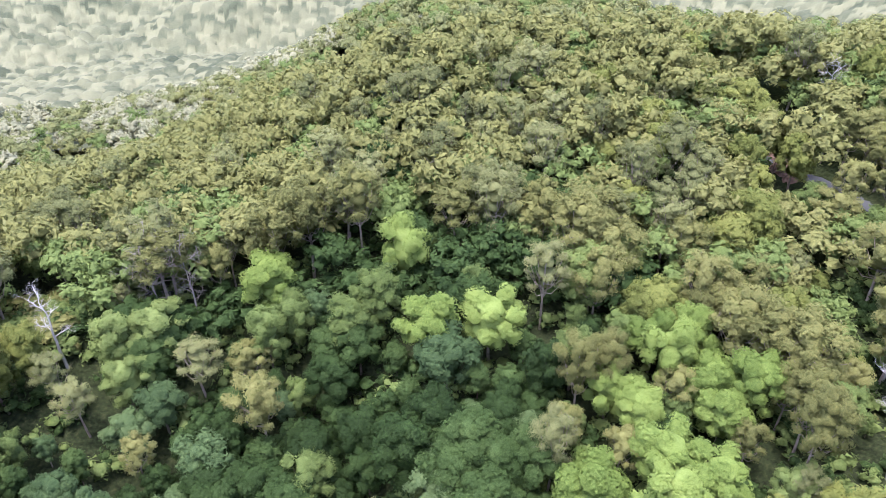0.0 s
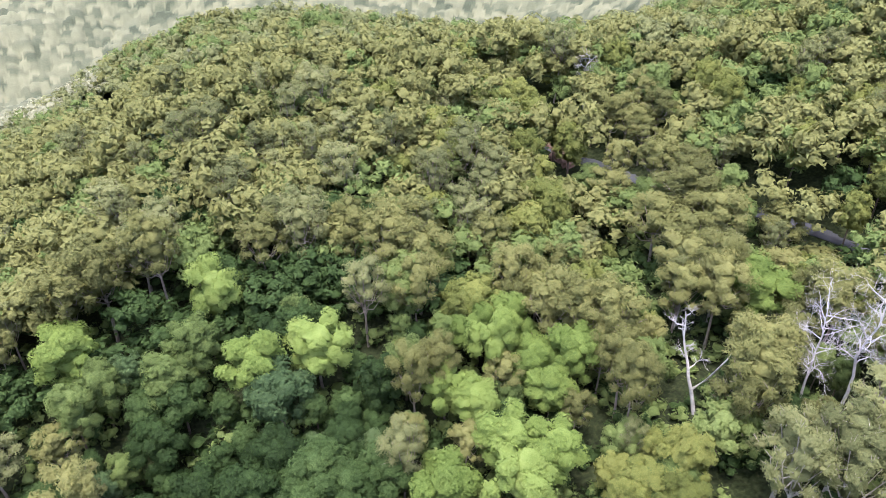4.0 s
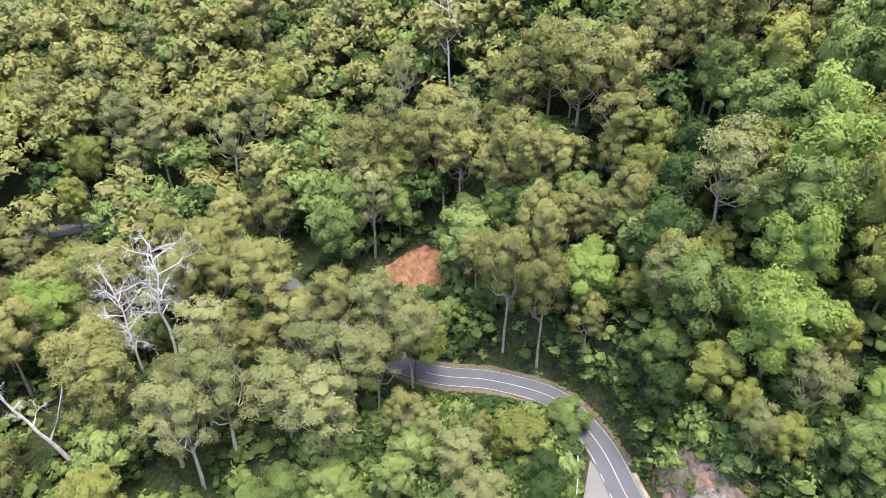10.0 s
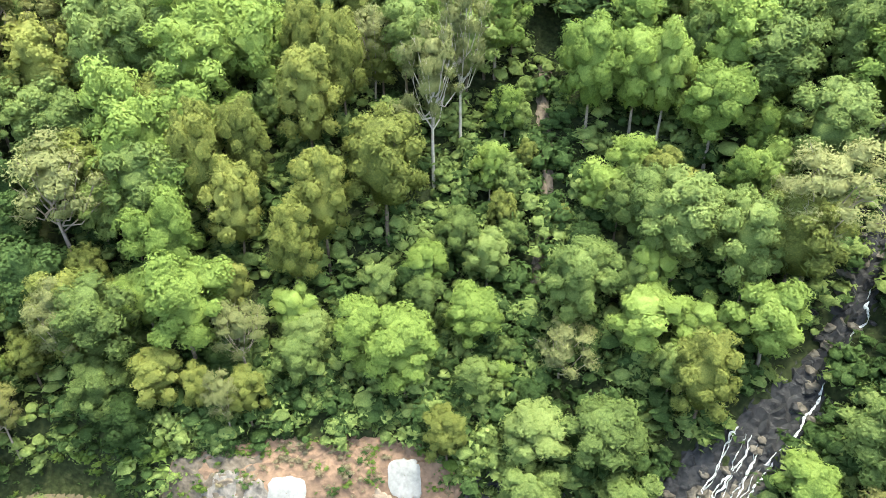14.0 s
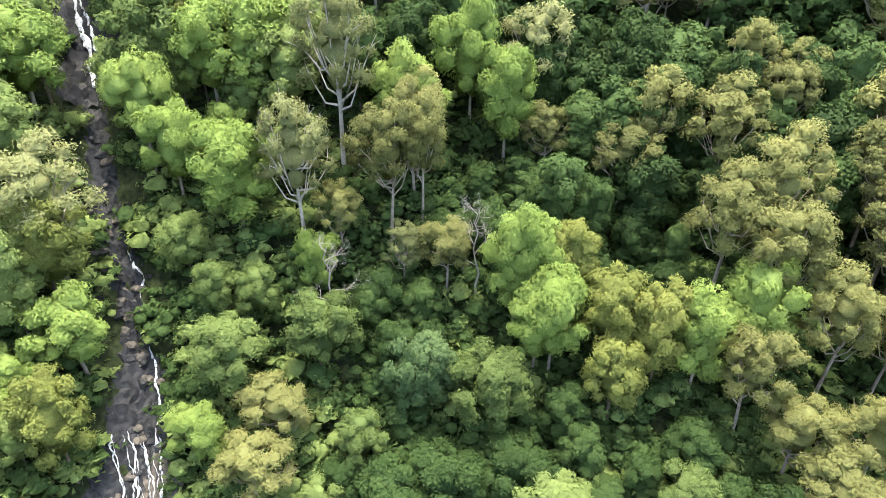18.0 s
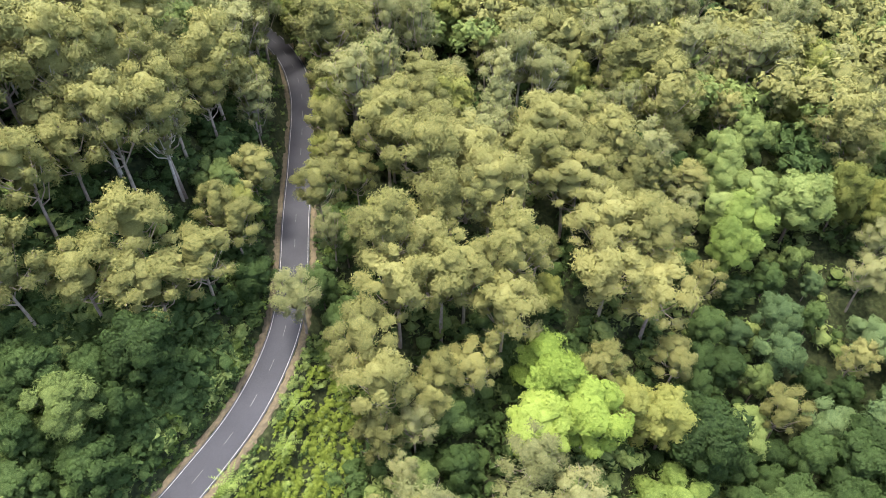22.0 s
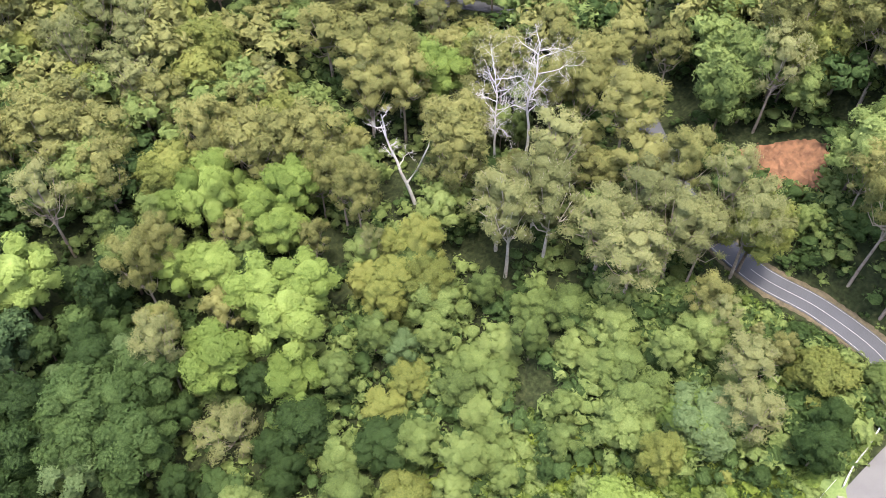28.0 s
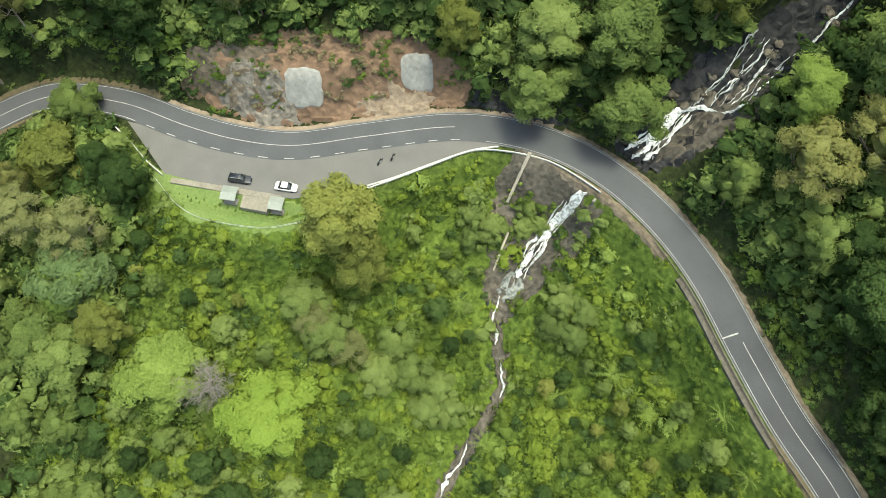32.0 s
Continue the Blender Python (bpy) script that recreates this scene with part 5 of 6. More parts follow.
hero("lime_tree", -16.7, -133.5, 28.0, 17.1)
hero("lime_tree", 63.0, -149.2, 30.0, 17.7)
hero("lime_tree", 46.3, -147.0, 26.0, 14.4)
hero("broadleaf_tree", 23.5, -149.8, 26.0, 15.7)
hero("broadleaf_tree", 26.9, -125.5, 30.0, 14.0)
hero("lime_tree", -55.6, -136.3, 28.0, 13.5)
hero("lime_tree", -74.6, -132.3, 32.0, 21.4)
hero("open_gum_tree", -41.3, -137.6, 46.0, 15.9)
hero("open_gum_tree", -27.7, -125.5, 38.0, 13.2)
hero("gum_tree", -49.9, -124.2, 36.0, 20.8)
hero("blue_tree", -38.3, -90.6, 22.0, 11.8)
hero("lime_tree", -61.8, -91.0, 30.0, 18.5)
hero("gum_tree", -8.7, -93.2, 20.0, 21.5)
hero("broadleaf_tree", 53.7, -112.8, 20.0, 13.2)
hero("lime_tree", 39.4, -110.1, 20.0, 14.3)
hero("grey_gum_tree", 51.6, -100.6, 16.0, 13.9)
hero("lime_tree", 18.8, -119.9, 22.0, 13.7)
hero("broadleaf_tree", -23.2, -103.5, 22.0, 13.6)
hero("broadleaf_tree", -6.4, -107.6, 22.0, 13.0)
hero("golden_tree", -75.7, -76.1, 28.0, 22.0)
hero("lime_tree", -64.3, -89.5, 32.0, 19.6)
hero("lime_tree", -92.4, -68.1, 30.0, 20.3)
hero("gum_tree", -127.8, -43.8, 40.0, 29.0)
hero("gum_tree", -104.9, -76.1, 38.0, 26.8)
hero("gum_tree", -112.0, -54.5, 32.0, 21.6)
hero("gum_tree", -91.6, -54.0, 30.0, 20.8)
hero("gum_tree", -99.3, -37.0, 28.0, 24.9)
hero("lime_tree", -56.2, -133.7, 30.0, 13.1)
hero("blue_tree", -41.1, -90.4, 22.0, 11.2)
hero("broadleaf_tree", -51.2, -82.7, 22.0, 15.5)
hero("golden_tree", -73.4, -92.9, 26.0, 12.0)
hero("gum_tree", -54.5, -125.0, 34.0, 17.8)
hero("broadleaf_tree", -73.0, -51.9, 18.0, 11.5)
hero("rainforest_tree", -84.0, -40.6, 20.0, 12.4)
hero("gum_tree", -126.6, 26.9, 38.0, 32.4)
hero("gum_tree", -134.9, 54.7, 36.0, 30.6)
hero("gum_tree", -106.0, 66.2, 36.0, 34.7)
hero("gum_tree", -103.6, 11.6, 36.0, 29.0)
hero("gum_tree", -99.5, 29.5, 36.0, 26.9)
hero("gum_tree", -146.0, 19.8, 32.0, 26.5)
hero("gum_tree", -82.6, -0.2, 30.0, 21.6)
hero("grey_gum_tree", -58.1, 31.5, 25.0, 26.6)
hero("vivid_tree", -75.2, 39.7, 27.0, 26.4)
hero("golden_tree", -74.8, 61.4, 24.0, 21.0)
hero("gum_tree", -121.5, 68.6, 28.0, 21.5)
hero("broadleaf_tree", -128.0, 105.3, 24.0, 22.6)
hero("lime_tree", -117.0, 102.0, 24.0, 20.5)
hero("broadleaf_tree", -140.6, 111.4, 26.0, 19.9)
hero("broadleaf_tree", -121.1, 121.4, 26.0, 16.3)
hero("broadleaf_tree", -91.8, 146.8, 26.0, 20.7)
hero("broadleaf_tree", -84.4, 156.1, 26.0, 17.4)
hero("blue_tree", -82.8, 133.8, 20.0, 19.1)
hero("blue_tree", -91.0, 105.5, 20.0, 18.5)
hero("blue_tree", -69.7, 111.6, 16.0, 11.5)
hero("broadleaf_tree", -71.6, 89.3, 16.0, 13.2)
hero("grey_gum_tree", -70.7, 148.2, 24.0, 16.0)
hero("grey_gum_tree", -103.0, 134.9, 24.0, 17.9)
hero("golden_tree", -117.3, 138.1, 28.0, 19.7)
hero("lime_tree", -57.7, 64.9, 16.0, 14.8)
hero("grey_gum_tree", -192.4, 23.4, 36.0, 22.8)
hero("gum_tree", -145.4, 16.9, 36.0, 25.6)
hero("grey_gum_tree", -22.3, 100.1, 20.0, 30.2)
hero("golden_tree", 109.8, -4.9, 13.0, 16.5)
hero("grey_gum_tree", 96.8, 4.7, 20.0, 20.6)
hero("lime_tree", 88.3, 9.0, 12.0, 12.9)
hero("vivid_tree", 44.1, 2.7, 16.0, 15.4)
hero("golden_tree", 54.5, -32.4, 22.0, 17.4)
hero("golden_tree", 49.5, -31.0, 17.0, 14.0)
hero("lime_tree", 63.8, 10.2, 13.0, 15.5)
hero("grey_gum_tree", 45.9, -17.2, 10.0, 15.0)
hero("broadleaf_tree", 116.8, -14.7, 9.0, 10.4)
hero("golden_tree", 59.9, 68.7, 12.0, 18.5)
hero("golden_tree", 43.1, 50.4, 12.0, 15.6)
hero("broadleaf_tree", 80.4, 21.0, 12.0, 14.8)
hero("broadleaf_tree", 71.7, 53.1, 10.0, 18.9)
hero("broadleaf_tree", 97.2, 33.4, 12.0, 18.0)
hero("broadleaf_tree", 82.5, 80.3, 20.0, 21.1)
hero("broadleaf_tree", 31.3, -88.8, 20.0, 21.8)
hero("broadleaf_tree", 45.4, -81.3, 18.0, 19.4)
hero("broadleaf_tree", 50.7, -18.0, 9.0, 15.0)
hero("broadleaf_tree", 38.7, -55.5, 5.0, 10.9)
hero("broadleaf_tree", 31.7, -64.5, 4.0, 8.6)
hero("broadleaf_tree", 12.1, -53.8, 5.0, 14.2)
hero("broadleaf_tree", 21.8, -23.6, 6.0, 11.8)
hero("blue_tree", 88.2, 9.0, 14.0, 14.3)
hero("broadleaf_tree", 87.0, 21.5, 12.0, 15.3)
hero("broadleaf_tree", 33.6, -22.8, 7.0, 15.3)
hero("golden_tree", 74.8, 90.2, 20.0, 19.1)
hero("rainforest_tree", 40.4, 81.2, 15.0, 15.3)
hero("grey_gum_tree", 28.6, 94.7, 14.0, 16.3)
hero("broadleaf_tree", 98.2, 52.4, 10.0, 16.7)
hero("broadleaf_tree", 79.8, 57.3, 10.0, 16.3)
hero("broadleaf_tree", 90.9, 38.0, 9.0, 14.8)
hero("broadleaf_tree", 64.8, 42.9, 8.0, 14.2)
hero("broadleaf_tree", 38.2, 65.4, 12.0, 16.3)
hero("grey_gum_tree", -96.6, -13.3, 20.0, 12.5)
hero("gum_tree", -125.9, -6.6, 24.0, 11.8)
hero("open_gum_tree", -130.9, -37.9, 32.0, 17.8)
hero("open_gum_tree", -125.3, -47.3, 32.0, 16.7)
hero("open_gum_tree", -169.9, 49.4, 32.0, 18.4)
hero("open_gum_tree", 206.1, 89.7, 32.0, 20.5)
hero("open_gum_tree", 205.9, 38.3, 32.0, 18.5)
hero("open_gum_tree", 137.3, 148.9, 30.0, 23.5)
hero("broadleaf_tree", 125.7, 205.7, 15, 11.6)
hero("open_gum_tree", -172.7, 60.2, 32.0, 22.0)
hero("open_gum_tree", 128.5, 140.0, 32.0, 19.2)
hero("gum_tree", -140.9, -32.5, 33.0, 21.0)
hero("broadleaf_tree", 120.5, 208.4, 9, 15.4)
hero("gum_tree", 130.9, 198.6, 18.0, 15.4)
hero("broadleaf_tree", 141.2, 188.4, 18.0, 15.5)
hero("gum_tree", 150.7, 177.4, 18.0, 15.4)
hero("broadleaf_tree", 159.2, 165.2, 18.0, 15.2)
hero("gum_tree", 169.1, 154.8, 18.0, 15.3)
hero("gum_tree", 139.6, -5.0, 39.0, 22)
hero("gum_tree", 146, 66, 34.0, 17)
hero("gum_tree", 160, 84, 32.0, 16)
hero("gum_tree", 168, 104, 30.0, 15)
hero("broadleaf_tree", 128, 44, 24.0, 14)
hero("gum_tree", 158, 140, 17.7, 15)
hero("gum_tree", 134.9, 47.6, 32, 21.7)
hero("gum_tree", 153, 185, 24.0, 14)
hero("gum_tree", 144.7, 195.1, 24.0, 14.0)
hero("broadleaf_tree", 161, 174, 21.0, 13)
hero("gum_tree", 136.2, 204.8, 23.0, 12.9)
hero("gum_tree", 160.1, 218.1, 26.0, 13.8)
hero("gum_tree", 149.6, 218.9, 24.0, 12.9)
hero("broadleaf_tree", 164.3, 228.8, 28.0, 13.7)
hero("gum_tree", 144.8, 227.1, 26.0, 12.9)
hero("gum_tree", 150.1, 224.7, 24.0, 14.7)
hero("gum_tree", 151.6, 214.9, 22.0, 14.9)
hero("gum_tree", 159.4, 229.8, 26.0, 14.7)

# ---------------------------------------------------------------- the forest
# lines of sight that the real growth leaves open: bearings, steepness of the lowest treetops, how far out
FALLS = [(10, -84), (6.5, -98), (5, -121), (16, -121), (24, -104), (28, -84)]
GLADES = [(26.3, 29.3, -26.7, 250), (49.8, 53.8, -29.0, 232), (75, 85, -37.4, 170), (82, 101, -46.5, 128), (101, 142, -56, 90), (142, 200, -58, 80), (200, 240, -62, 74),
          (240, 252, -59, 84), (252, 260, -56.5, 95), (260, 263, -50, 118), (40.5, 46.5, -44, 170), (53, 57.5, -38.5, 168), (321, 326.5, -39.5, 225)]


def forest_sites():
    """Jittered sites over the slopes, clear of the road, the creek, the bay and the open slope."""
    rng = np.random.RandomState(11)
    pts = []
    g = 8.5
    n = int(360 / g)
    i, j = np.meshgrid(np.arange(-n, n + 1), np.arange(-n, n + 1))
    x = (i + 0.5 * (j % 2)) * g + rng.uniform(-3.5, 3.5, i.shape)
    y = j * g * 0.88 + rng.uniform(-3.5, 3.5, i.shape)
    x, y = x.ravel(), y.ravel()
    ok = np.hypot(x, y) < 360
    x, y = x[ok], y[ok]
    dr, _ = line_distance(x, y, ROAD_LINE)
    dc, _ = line_distance(x, y, CREEK_LINE)
    ok = (dr > np.where((y > 60) | (x < -205), 4.2, np.where(x < -95, 6.6, 8.5))) & ~inside(x, y, BANK) & ~inside(x, y, FALLS) & ~inside(x, y, CUT) & ~inside(x, y, SLIP) & (line_distance(x, y, GULLY_LINE)[0] > 3.6) & ~inside(x, y, GREEN) & ((dc > 7.0) | (np.hypot(x, y) > 215) | (y > 12)) & (poly_distance(x, y, BAY) > 5) & (poly_distance(x, y, LAWN) > 3) & ~inside(x, y, OPEN)
    return x[ok], y[ok]


def low_shapes(seed, count, boughs, knobs, leaves, leaf, size=0.25, flat=0.8, core=0.66, thin=0.6, rise=0.0):
    """A few crowns of unit width, from which joined woods and scrub are sown."""
    rng = np.random.RandomState(seed)
    shapes = []
    for _ in range(count):
        c, r, _, heart = crown_points(rng, 1.0, 1.0, 0.0, boughs, size, 1)
        v, nr, f = billows(rng, c - np.array([0, 0, 0.5]), r, heart - np.array([0, 0, 0.5]), knobs, 0.6, leaves, leaf, flat, core, thin, (0.7, 1.18), light=True)
        shapes.append((v, unit(nr + np.array([0, 0, rise])), f))
    return shapes


def sown(name, rng, shapes, x, y, z, tall, wide, tones, mats, label, category, mid=0.66, reach=0.34):
    """Many small crowns in one mesh, turned and stretched one by one; the material goes by the crown."""
    V, N, F, I, n = [], [], [], [], 0
    deep = np.minimum(2 * tall * reach, wide * 0.95)
    for k in range(len(x)):
        v, nr, f = shapes[rng.randint(len(shapes))]
        a = rng.uniform(0, 6.28)
        turn = np.array([[math.cos(a), -math.sin(a), 0], [math.sin(a), math.cos(a), 0], [0, 0, 1]])
        V.append((v @ turn.T) * np.array([wide[k] * rng.uniform(0.85, 1.15), wide[k], deep[k]]) + np.array([x[k], y[k], z[k] + tall[k] * mid]))
        N.append(nr @ turn.T)
        F.append(f + n)
        I.append(np.full(len(f), tones[k]))
        n += len(v)
    me = mesh_np(name, np.vstack(V), [np.vstack(F)], mats, np.concatenate(I), True, np.vstack(N))
    return tagged(new(name, me), label, category, kind="stuff")


def choose(x, y, u):
    """The kind of tree that grows at a place: gums on spurs and dry slopes, rainforest in the gully."""
    a, r = math.degrees(math.atan2(x, y)) % 360, math.hypot(x, y)
    if 198 < a < 240 and r >= 112:
        w = (("rainforest_tree", 0.80), ("gum_tree", 0.12), ("grey_gum_tree", 0.08))
    elif 192 < a < 268 and r < 112:
        w = (("rainforest_tree", 0.88), ("broadleaf_tree", 0.12))
    elif 238 < a < 312 and r > 75:
        w = (("gum_tree", 0.50), ("grey_gum_tree", 0.22), ("golden_tree", 0.08), ("broadleaf_tree", 0.14), ("rainforest_tree", 0.06))
    elif a >= 312 or a < 12:
        w = (("rainforest_tree", 0.85), ("broadleaf_tree", 0.06), ("gum_tree", 0.04), ("blue_tree", 0.05))
        if r > 190:
            w = (("gum_tree", 0.44), ("broadleaf_tree", 0.30), ("grey_gum_tree", 0.14), ("rainforest_tree", 0.12))
    elif a < 75:
        w = (("gum_tree", 0.34), ("broadleaf_tree", 0.36), ("golden_tree", 0.14), ("grey_gum_tree", 0.08), ("rainforest_tree", 0.08))
        if r < 110 and a < 38:
            w = (("rainforest_tree", 0.60), ("broadleaf_tree", 0.30), ("blue_tree", 0.05), ("golden_tree", 0.05))
        elif r < 110:
            w = (("broadleaf_tree", 0.58), ("rainforest_tree", 0.16), ("blue_tree", 0.08), ("lime_tree", 0.12), ("golden_tree", 0.06))
    elif a < 112:
        w = (("gum_tree", 0.30), ("rainforest_tree", 0.26), ("broadleaf_tree", 0.26), ("golden_tree", 0.10), ("grey_gum_tree", 0.08))
    elif a < 205:
        w = (("broadleaf_tree", 0.44), ("golden_tree", 0.12), ("rainforest_tree", 0.06), ("lime_tree", 0.30), ("gum_tree", 0.04), ("grey_gum_tree", 0.04))
    else:
        w = (("rainforest_tree", 0.28), ("broadleaf_tree", 0.30), ("gum_tree", 0.18), ("grey_gum_tree", 0.08), ("lime_tree", 0.08), ("golden_tree", 0.08))
    for kind, p in w:
        u -= p
        if u < 0:
            return kind
    return w[0][0]


MOST = {"broadleaf_tree": 175, "gum_tree": 190, "lime_tree": 190, "golden_tree": 180, "rainforest_tree": 290}


def build_forest():
    rng = np.random.RandomState(5)
    x, y = forest_sites()
    for hx, hy, hr in HEROES:
        ok = np.hypot(x - hx, y - hy) > hr
        x, y = x[ok], y[ok]
    z = height(x, y)
    order = np.argsort(np.hypot(x, y))
    gap = line_distance(x, y, GULLY_LINE)[0]
    low = poly_distance(x, y, OPEN)
    count = {k: 0 for k in KINDS}
    rest = []
    tone = {"gum_tree": 0, "grey_gum_tree": 1, "rainforest_tree": 2, "broadleaf_tree": 3, "lime_tree": 4, "golden_tree": 5, "blue_tree": 6}
    mats = [M[KINDS[k][10]] for k in tone]
    for i in order:
        kind = choose(x[i], y[i], rng.uniform())
        tall = KINDS[kind][0] * rng.uniform(0.68, 1.14)
        wide = rng.uniform(0.85, 1.2)
        a = math.degrees(math.atan2(x[i], y[i])) % 360
        r = math.hypot(x[i], y[i])
        if low[i] < 34 and (a < 75 or a > 200) and r < 88:
            tall *= 0.40 + 0.45 * low[i] / 34
            wide *= 1.25
        if gap[i] < 11:
            tall = min(tall, 4.5 + gap[i] * 1.1)
        for a0, a1, e, far in GLADES:
            if a0 < a < a1 and r < far:
                tall = min(tall, EYE + r * math.tan(radians(e)) - z[i])
        for hx, hy, hr in HEROES:
            if math.hypot(x[i] - hx, y[i] - hy) < hr * 1.9 and math.hypot(x[i], y[i]) < math.hypot(hx, hy) + 2:
                tall = min(tall, 0.62 * KINDS[kind][0])
        if tall < 4:
            if r < 150 or 26.3 < a < 29.3:
                continue
            tall = rng.uniform(3.5, 5.5)
        seen = r < 300 if (a > 300 or a < 75) else r < 215
        if count[kind] < MOST.get(kind, 260) and seen:
            count[kind] += 1
            plant(kind, x[i], y[i], tall, rng, wide, coarse=r > 135, z=z[i])
        else:
            if 98 < a < 250 and r > 232 and rng.uniform() < 0.8:
                continue
            rest.append((x[i], y[i], z[i], tall, wide * KINDS[kind][1], tone[kind]))
    R = np.array(rest)
    sown("forest_canopy", rng, low_shapes(51, 10, 9, 3, 12, 0.06, 0.22, rise=0.25), *R[:, :5].T, R[:, 5].astype(int), mats, "dense mixed gum and rainforest canopy on the upper slopes", "forest")
    # undergrowth between the trunks
    k = 3300
    a, r = rng.uniform(0, 6.28, k), 235 * np.sqrt(rng.uniform(0.02, 1, k))
    a2, r2 = np.radians(rng.uniform(66, 262, 2900)), rng.uniform(84, 168, 2900)
    a3, r3 = rng.uniform(0, 6.28, 1000), rng.uniform(45, 125, 1000)
    a, r = np.concatenate([a, a2, a3]), np.concatenate([r, r2, r3])
    ux, uy = np.sin(a) * r, np.cos(a) * r
    ok = (line_distance(ux, uy, ROAD_LINE)[0] > 6.0) & ((line_distance(ux, uy, CREEK_LINE)[0] > 3.3) | (uy > 12)) & ~inside(ux, uy, OPEN) & ~inside(ux, uy, BANK) & ~inside(ux, uy, FALLS) & ~inside(ux, uy, CUT) & ~inside(ux, uy, SLIP) & ~inside(ux, uy, GREEN) & (poly_distance(ux, uy, BAY) > 5) & (poly_distance(ux, uy, LAWN) > 3)
    ux, uy = ux[ok], uy[ok]
    k = len(ux)
    edge = line_distance(ux, uy, ROAD_LINE)[0] - 4.4
    sown("undergrowth", rng, low_shapes(52, 8, 4, 2, 8, 0.07, 0.3), ux, uy, height(ux, uy) - 1.0, np.minimum(rng.uniform(4, 11, k), edge * 1.2), np.minimum(rng.uniform(5.5, 10, k), edge * 1.5), np.where(rng.uniform(size=k) < np.where((np.degrees(np.arctan2(ux, uy)) % 360 > 195) & (np.degrees(np.arctan2(ux, uy)) % 360 < 300), 0.85, 0.5), 0, 1), [M["dark_leaf"], M["mid_leaf"]],
         "dark green shrubs and saplings under the forest trees", "undergrowth", 0.42, 0.4)
    # the far side of the ridge
    k = 2150
    a, r = np.radians(rng.uniform(-46, 66, k)), np.sqrt(rng.uniform(350 ** 2, 600 ** 2, k))
    fx, fy = np.sin(a) * r, np.cos(a) * r
    # farther crowns more often take the pale leaf that paints in haze
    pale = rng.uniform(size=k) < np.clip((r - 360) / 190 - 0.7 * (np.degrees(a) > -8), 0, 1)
    sown("ridge_woods", rng, low_shapes(53, 10, 8, 3, 11, 0.058, 0.23, rise=0.35), fx, fy, height(fx, fy), rng.uniform(17, 29, k), rng.uniform(11, 16, k), np.where(pale, rng.randint(2, 4, k), rng.randint(0, 3, k)), [M["gum_leaf"], M["mid_leaf"], M["pale_leaf"], M["hazy_leaf"]],
         "olive and pale gum forest on the far side of the ridge, paling with painted haze", "forest")


build_forest()


def far_canopy():
    """The woods across the valley: one uneven roof of leaves with a dome for every tree."""
    rows = [500.0]
    while rows[-1] < 3300:
        rows.append(rows[-1] + 2.0 + (rows[-1] - 500) ** 1.1 * 0.0065)
    rr, aa = np.array(rows), np.radians(np.arange(-47, 45, 0.13))
    x, y = np.outer(rr, np.sin(aa)).ravel(), np.outer(rr, np.cos(aa)).ravel()
    cell = 10.0
    ci, cj = np.floor(x / cell), np.floor(y / cell)
    best, tone = np.full(x.shape, -9.0), np.zeros(x.shape)
    hashed = lambda i, j, s: (np.sin(i * 127.1 + j * 311.7 + s * 74.7) * 43758.5453) % 1.0
    for di in (-1, 0, 1):
        for dj in (-1, 0, 1):
            i, j = ci + di, cj + dj
            d = np.hypot(x - (i + 0.15 + 0.7 * hashed(i, j, 1)) * cell, y - (j + 0.15 + 0.7 * hashed(i, j, 2)) * cell)
            wide = cell * (0.5 + 0.4 * hashed(i, j, 3))
            h = 10 + 4 * hashed(i, j, 4) ** 2 + 4.5 * np.sqrt(np.clip(1 - (d / wide) ** 2, 0, 1)) - 0.35 * np.maximum(d - wide, 0)
            tone, best = np.where(h > best, hashed(i, j, 5), tone), np.maximum(h, best)
    rng = np.random.RandomState(61)
    z = height(x, y) + best + rng.uniform(-0.4, 0.4, x.shape) - 6 * smooth((560 - np.hypot(x, y)) / 60)
    m = len(aa)
    i, k = np.meshgrid(np.arange(len(rr) - 1), np.arange(m - 1), indexing="ij")
    q = (i * m + k).ravel()
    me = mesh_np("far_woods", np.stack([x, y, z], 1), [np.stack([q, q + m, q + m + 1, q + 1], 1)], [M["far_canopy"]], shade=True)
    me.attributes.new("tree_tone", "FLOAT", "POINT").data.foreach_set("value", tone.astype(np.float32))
    tagged(new("far_woods", me), "gum forest across the far valley with painted pale haze", "forest", kind="stuff")


far_canopy()


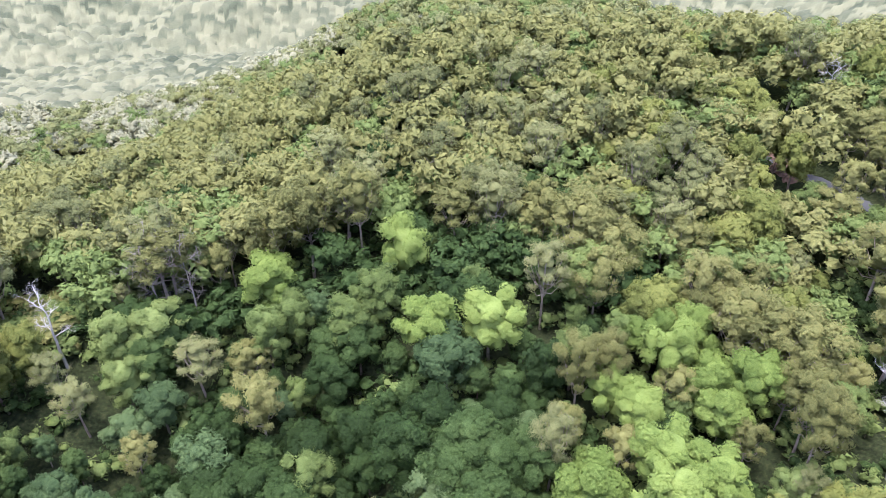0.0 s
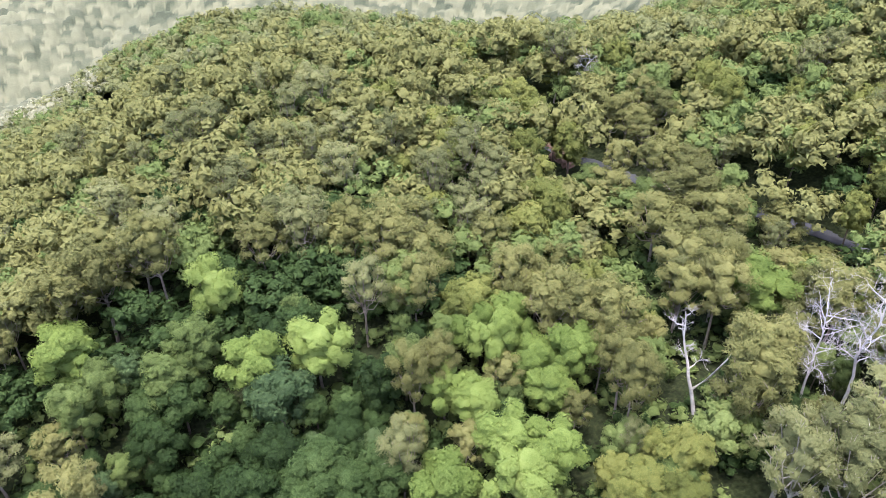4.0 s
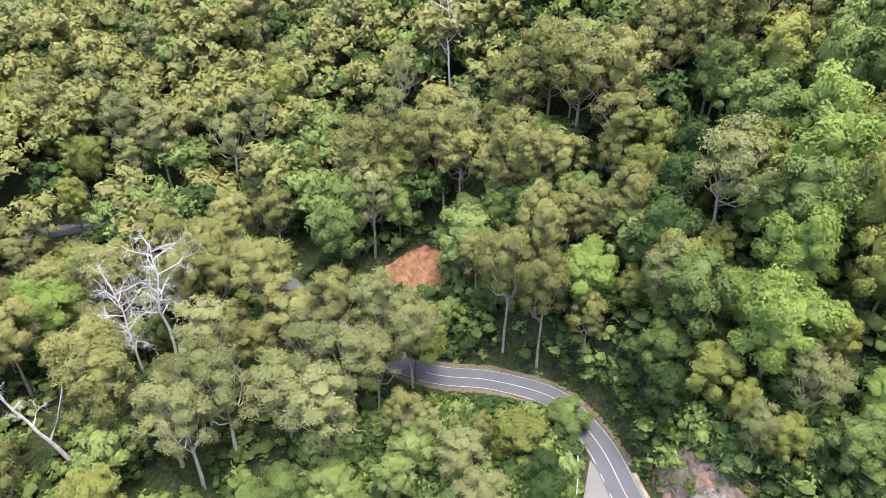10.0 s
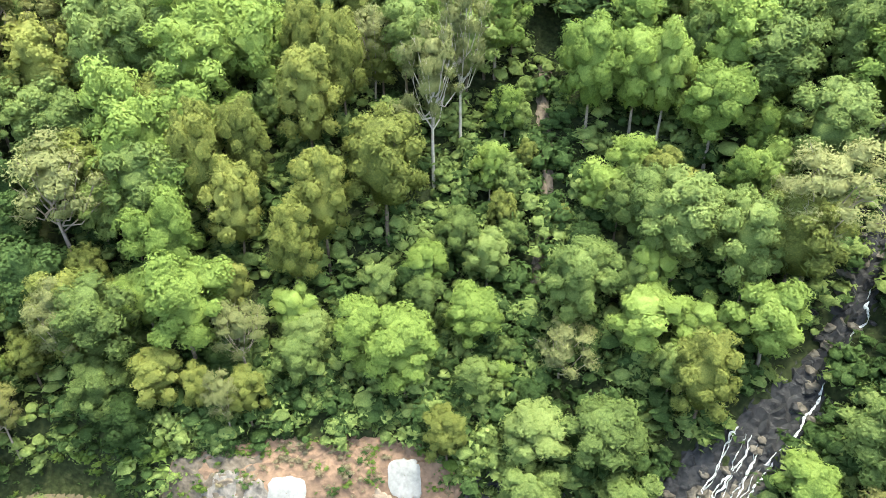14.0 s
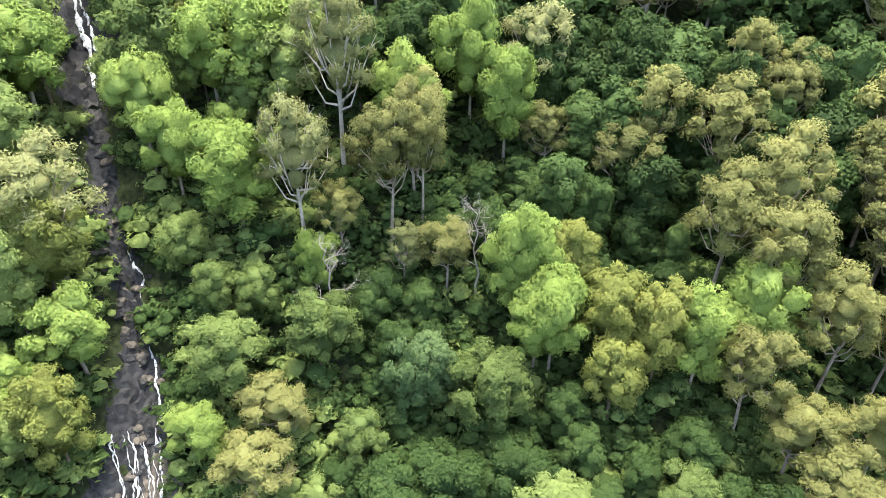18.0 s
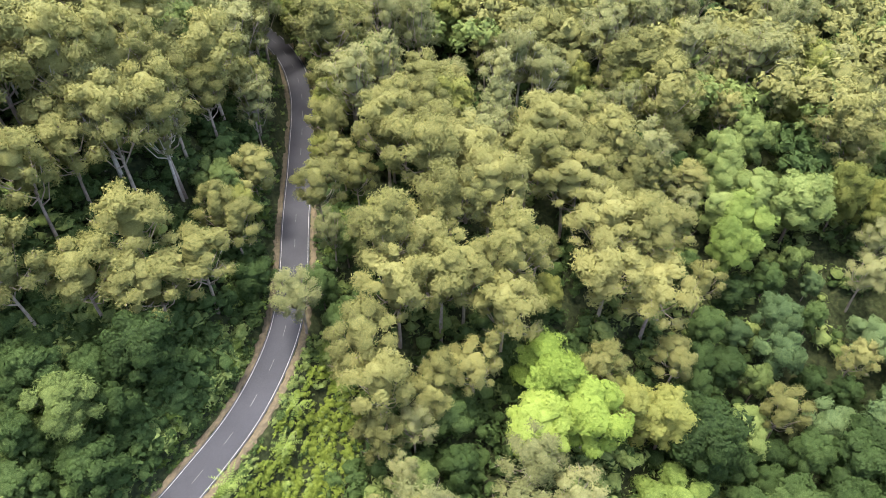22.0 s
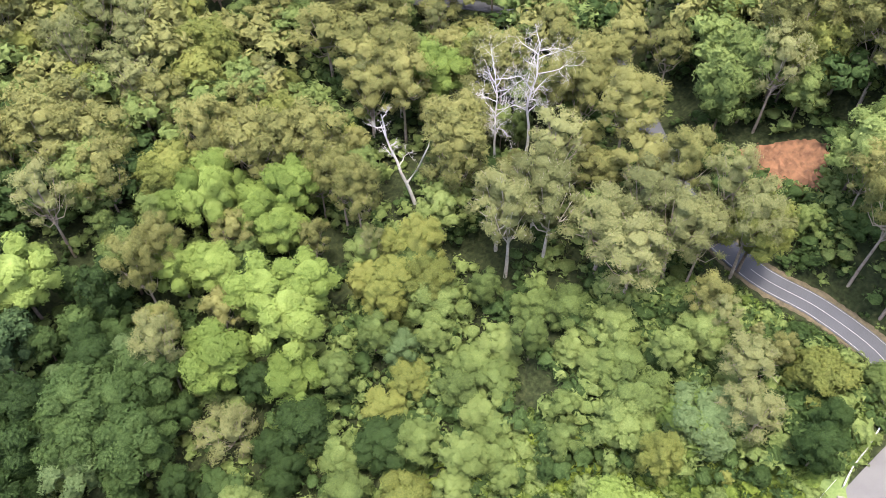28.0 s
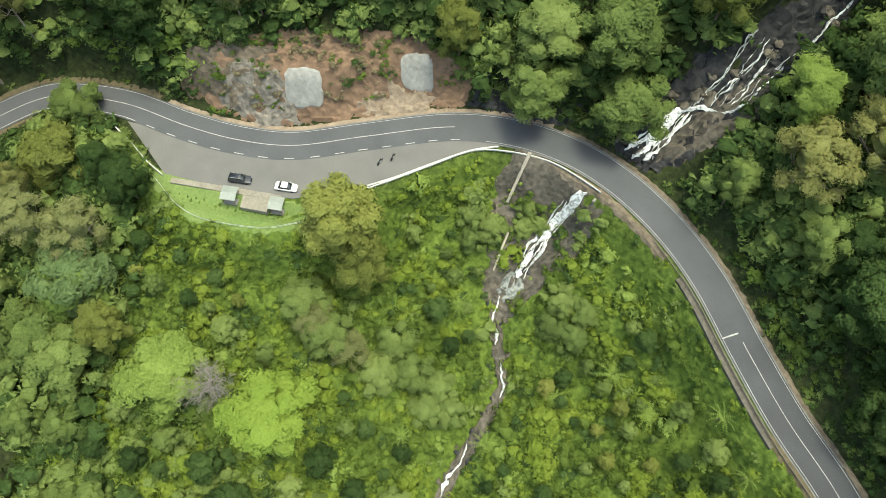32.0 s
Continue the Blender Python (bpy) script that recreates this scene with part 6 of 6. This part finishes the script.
# ---------------------------------------------------------------- scrub of the open slope and the banks
def build_scrub():
    rng = np.random.RandomState(17)
    k = 12500
    x, y = rng.uniform(-95, 132, k), rng.uniform(-86, 60, k)
    on = rng.uniform(size=k) < 0.05
    x, y = np.where(on, rng.uniform(57, 104, k), x), np.where(on, rng.uniform(-75, -33, k), y)
    far = rng.uniform(size=k) < 0.12
    x, y = np.where(far, rng.uniform(-245, -95, k), x), np.where(far, rng.uniform(-45, 5, k), y)
    side = rng.uniform(size=k) < 0.10
    x, y = np.where(side, rng.uniform(-97, -48, k), x), np.where(side, rng.uniform(-38, -2, k), y)
    r, a = np.hypot(x, y), np.degrees(np.arctan2(x, y)) % 360
    dr, _ = line_distance(x, y, ROAD_LINE)
    dc, _ = line_distance(x, y, CREEK_LINE)
    near = poly_distance(x, y, OPEN)
    bank = inside(x, y, BANK)
    green = inside(x, y, GREEN)
    road_side = (dr < 17) & (dr > 5.2)
    ok = ((near < 14) | green | (bank & (rng.uniform(size=k) < 0.9)) | road_side) & (dr > 5.3) & (dc > 1.9) & (poly_distance(x, y, BAY) > 1.5) & (poly_distance(x, y, LAWN) > 0.8)
    ok &= (np.hypot(x - 82.2, y + 49.2) > 5.2) & (np.hypot(x - 67.1, y + 67.8) > 4.8)
    ok &= ~((dc < 5.5) & (r > 40) & (y < -44) & (rng.uniform(size=k) < 0.45))
    ok &= ~((x > 26) & (x < 43) & (y < -57) & (y > -73) & (rng.uniform(size=k) < 0.45)) & ~((x > 8) & (x < 46) & (dr < 8.5) & (y > -80))
    ok &= ~((a > 100) & (a < 155) & (r < 100) & (dr < 7.5) & (r > 80))
    x, y, near, bank, dr = x[ok], y[ok], near[ok], bank[ok], dr[ok]
    k = len(x)
    clumpy = wave(x, y, 16, 9)
    size = np.where(bank, rng.uniform(0.5, 2.1, k), np.clip(rng.gamma(3.0, 0.8, k), 0.8, 4.6) * np.where(y > 8, 1.15, 0.85 + 0.25 * clumpy))
    size = np.where((dr < 8) & ~bank, np.minimum(size, 1.4), size)
    tone = np.where(clumpy + rng.normal(size=k) * 0.5 > 0.2, 0, 1)
    tone = np.where(inside(x, y, GREEN), 0, tone)
    tone = np.where(rng.uniform(size=k) < np.where(y > 8, 0.40, 0.08), 2, tone)
    size = np.where(inside(x, y, GREEN), np.minimum(size, 1.7), size)
    u = rng.uniform(size=k)
    wood = (dr < 17) & (near > 6) & ~bank & ~inside(x, y, GREEN)
    size = np.where(wood & (dr > 7), size * 1.25, size)
    tone = np.where(wood, rng.randint(1, 4, k), tone)
    tone = np.where(u < 0.09, 3, np.where(u > 0.96, 4, tone))
    tone = np.where(bank, np.where(u < 0.55, 5, np.where(u < 0.8, 1, 3)), tone)
    sown("scrub", rng, low_shapes(54, 12, 4, 3, 10, 0.062, 0.29), x, y, height(x, y) - size * 0.3, size, size * rng.uniform(1.2, 1.7, k), tone, [M["shrub_leaf"], M["vine_leaf"], M["mid_leaf"], M["dark_leaf"], M["lime_leaf"], M["dry_leaf"]],
         "bright green vines and scrub over the open slope", "scrub", 0.42, 0.36)


build_scrub()


def small_trees():
    """Young trees and tall bushes scattered over the open slope."""
    rng = np.random.RandomState(41)
    n = 0
    for _ in range(900):
        x, y = rng.uniform(-70, 95), rng.uniform(-60, 55)
        p = [np.array([x]), np.array([y])]
        if n >= 120 or poly_distance(*p, OPEN)[0] > 6 or line_distance(*p, ROAD_LINE)[0][0] < 11 or line_distance(*p, CREEK_LINE)[0][0] < 6 or poly_distance(*p, LAWN)[0] < 5 or poly_distance(*p, BAY)[0] < 7:
            continue
        if any(math.hypot(x - hx, y - hy) < hr + 2 for hx, hy, hr in HEROES):
            continue
        kind = ("broadleaf_tree", "rainforest_tree", "rainforest_tree", "rainforest_tree", "golden_tree", "broadleaf_tree")[rng.randint(6)]
        tall = rng.uniform(4.0, 8.5) * (1.0 if y > -5 else 0.75)
        plant(kind, x, y, tall, rng, rng.uniform(1.1, 1.5), KINDS[kind][14].split(" ")[0] + " leafy young tree standing among scrub on the slope", "young trees of the open slope", True)
        HEROES.append((x, y, tall * 0.3))
        n += 1


small_trees()
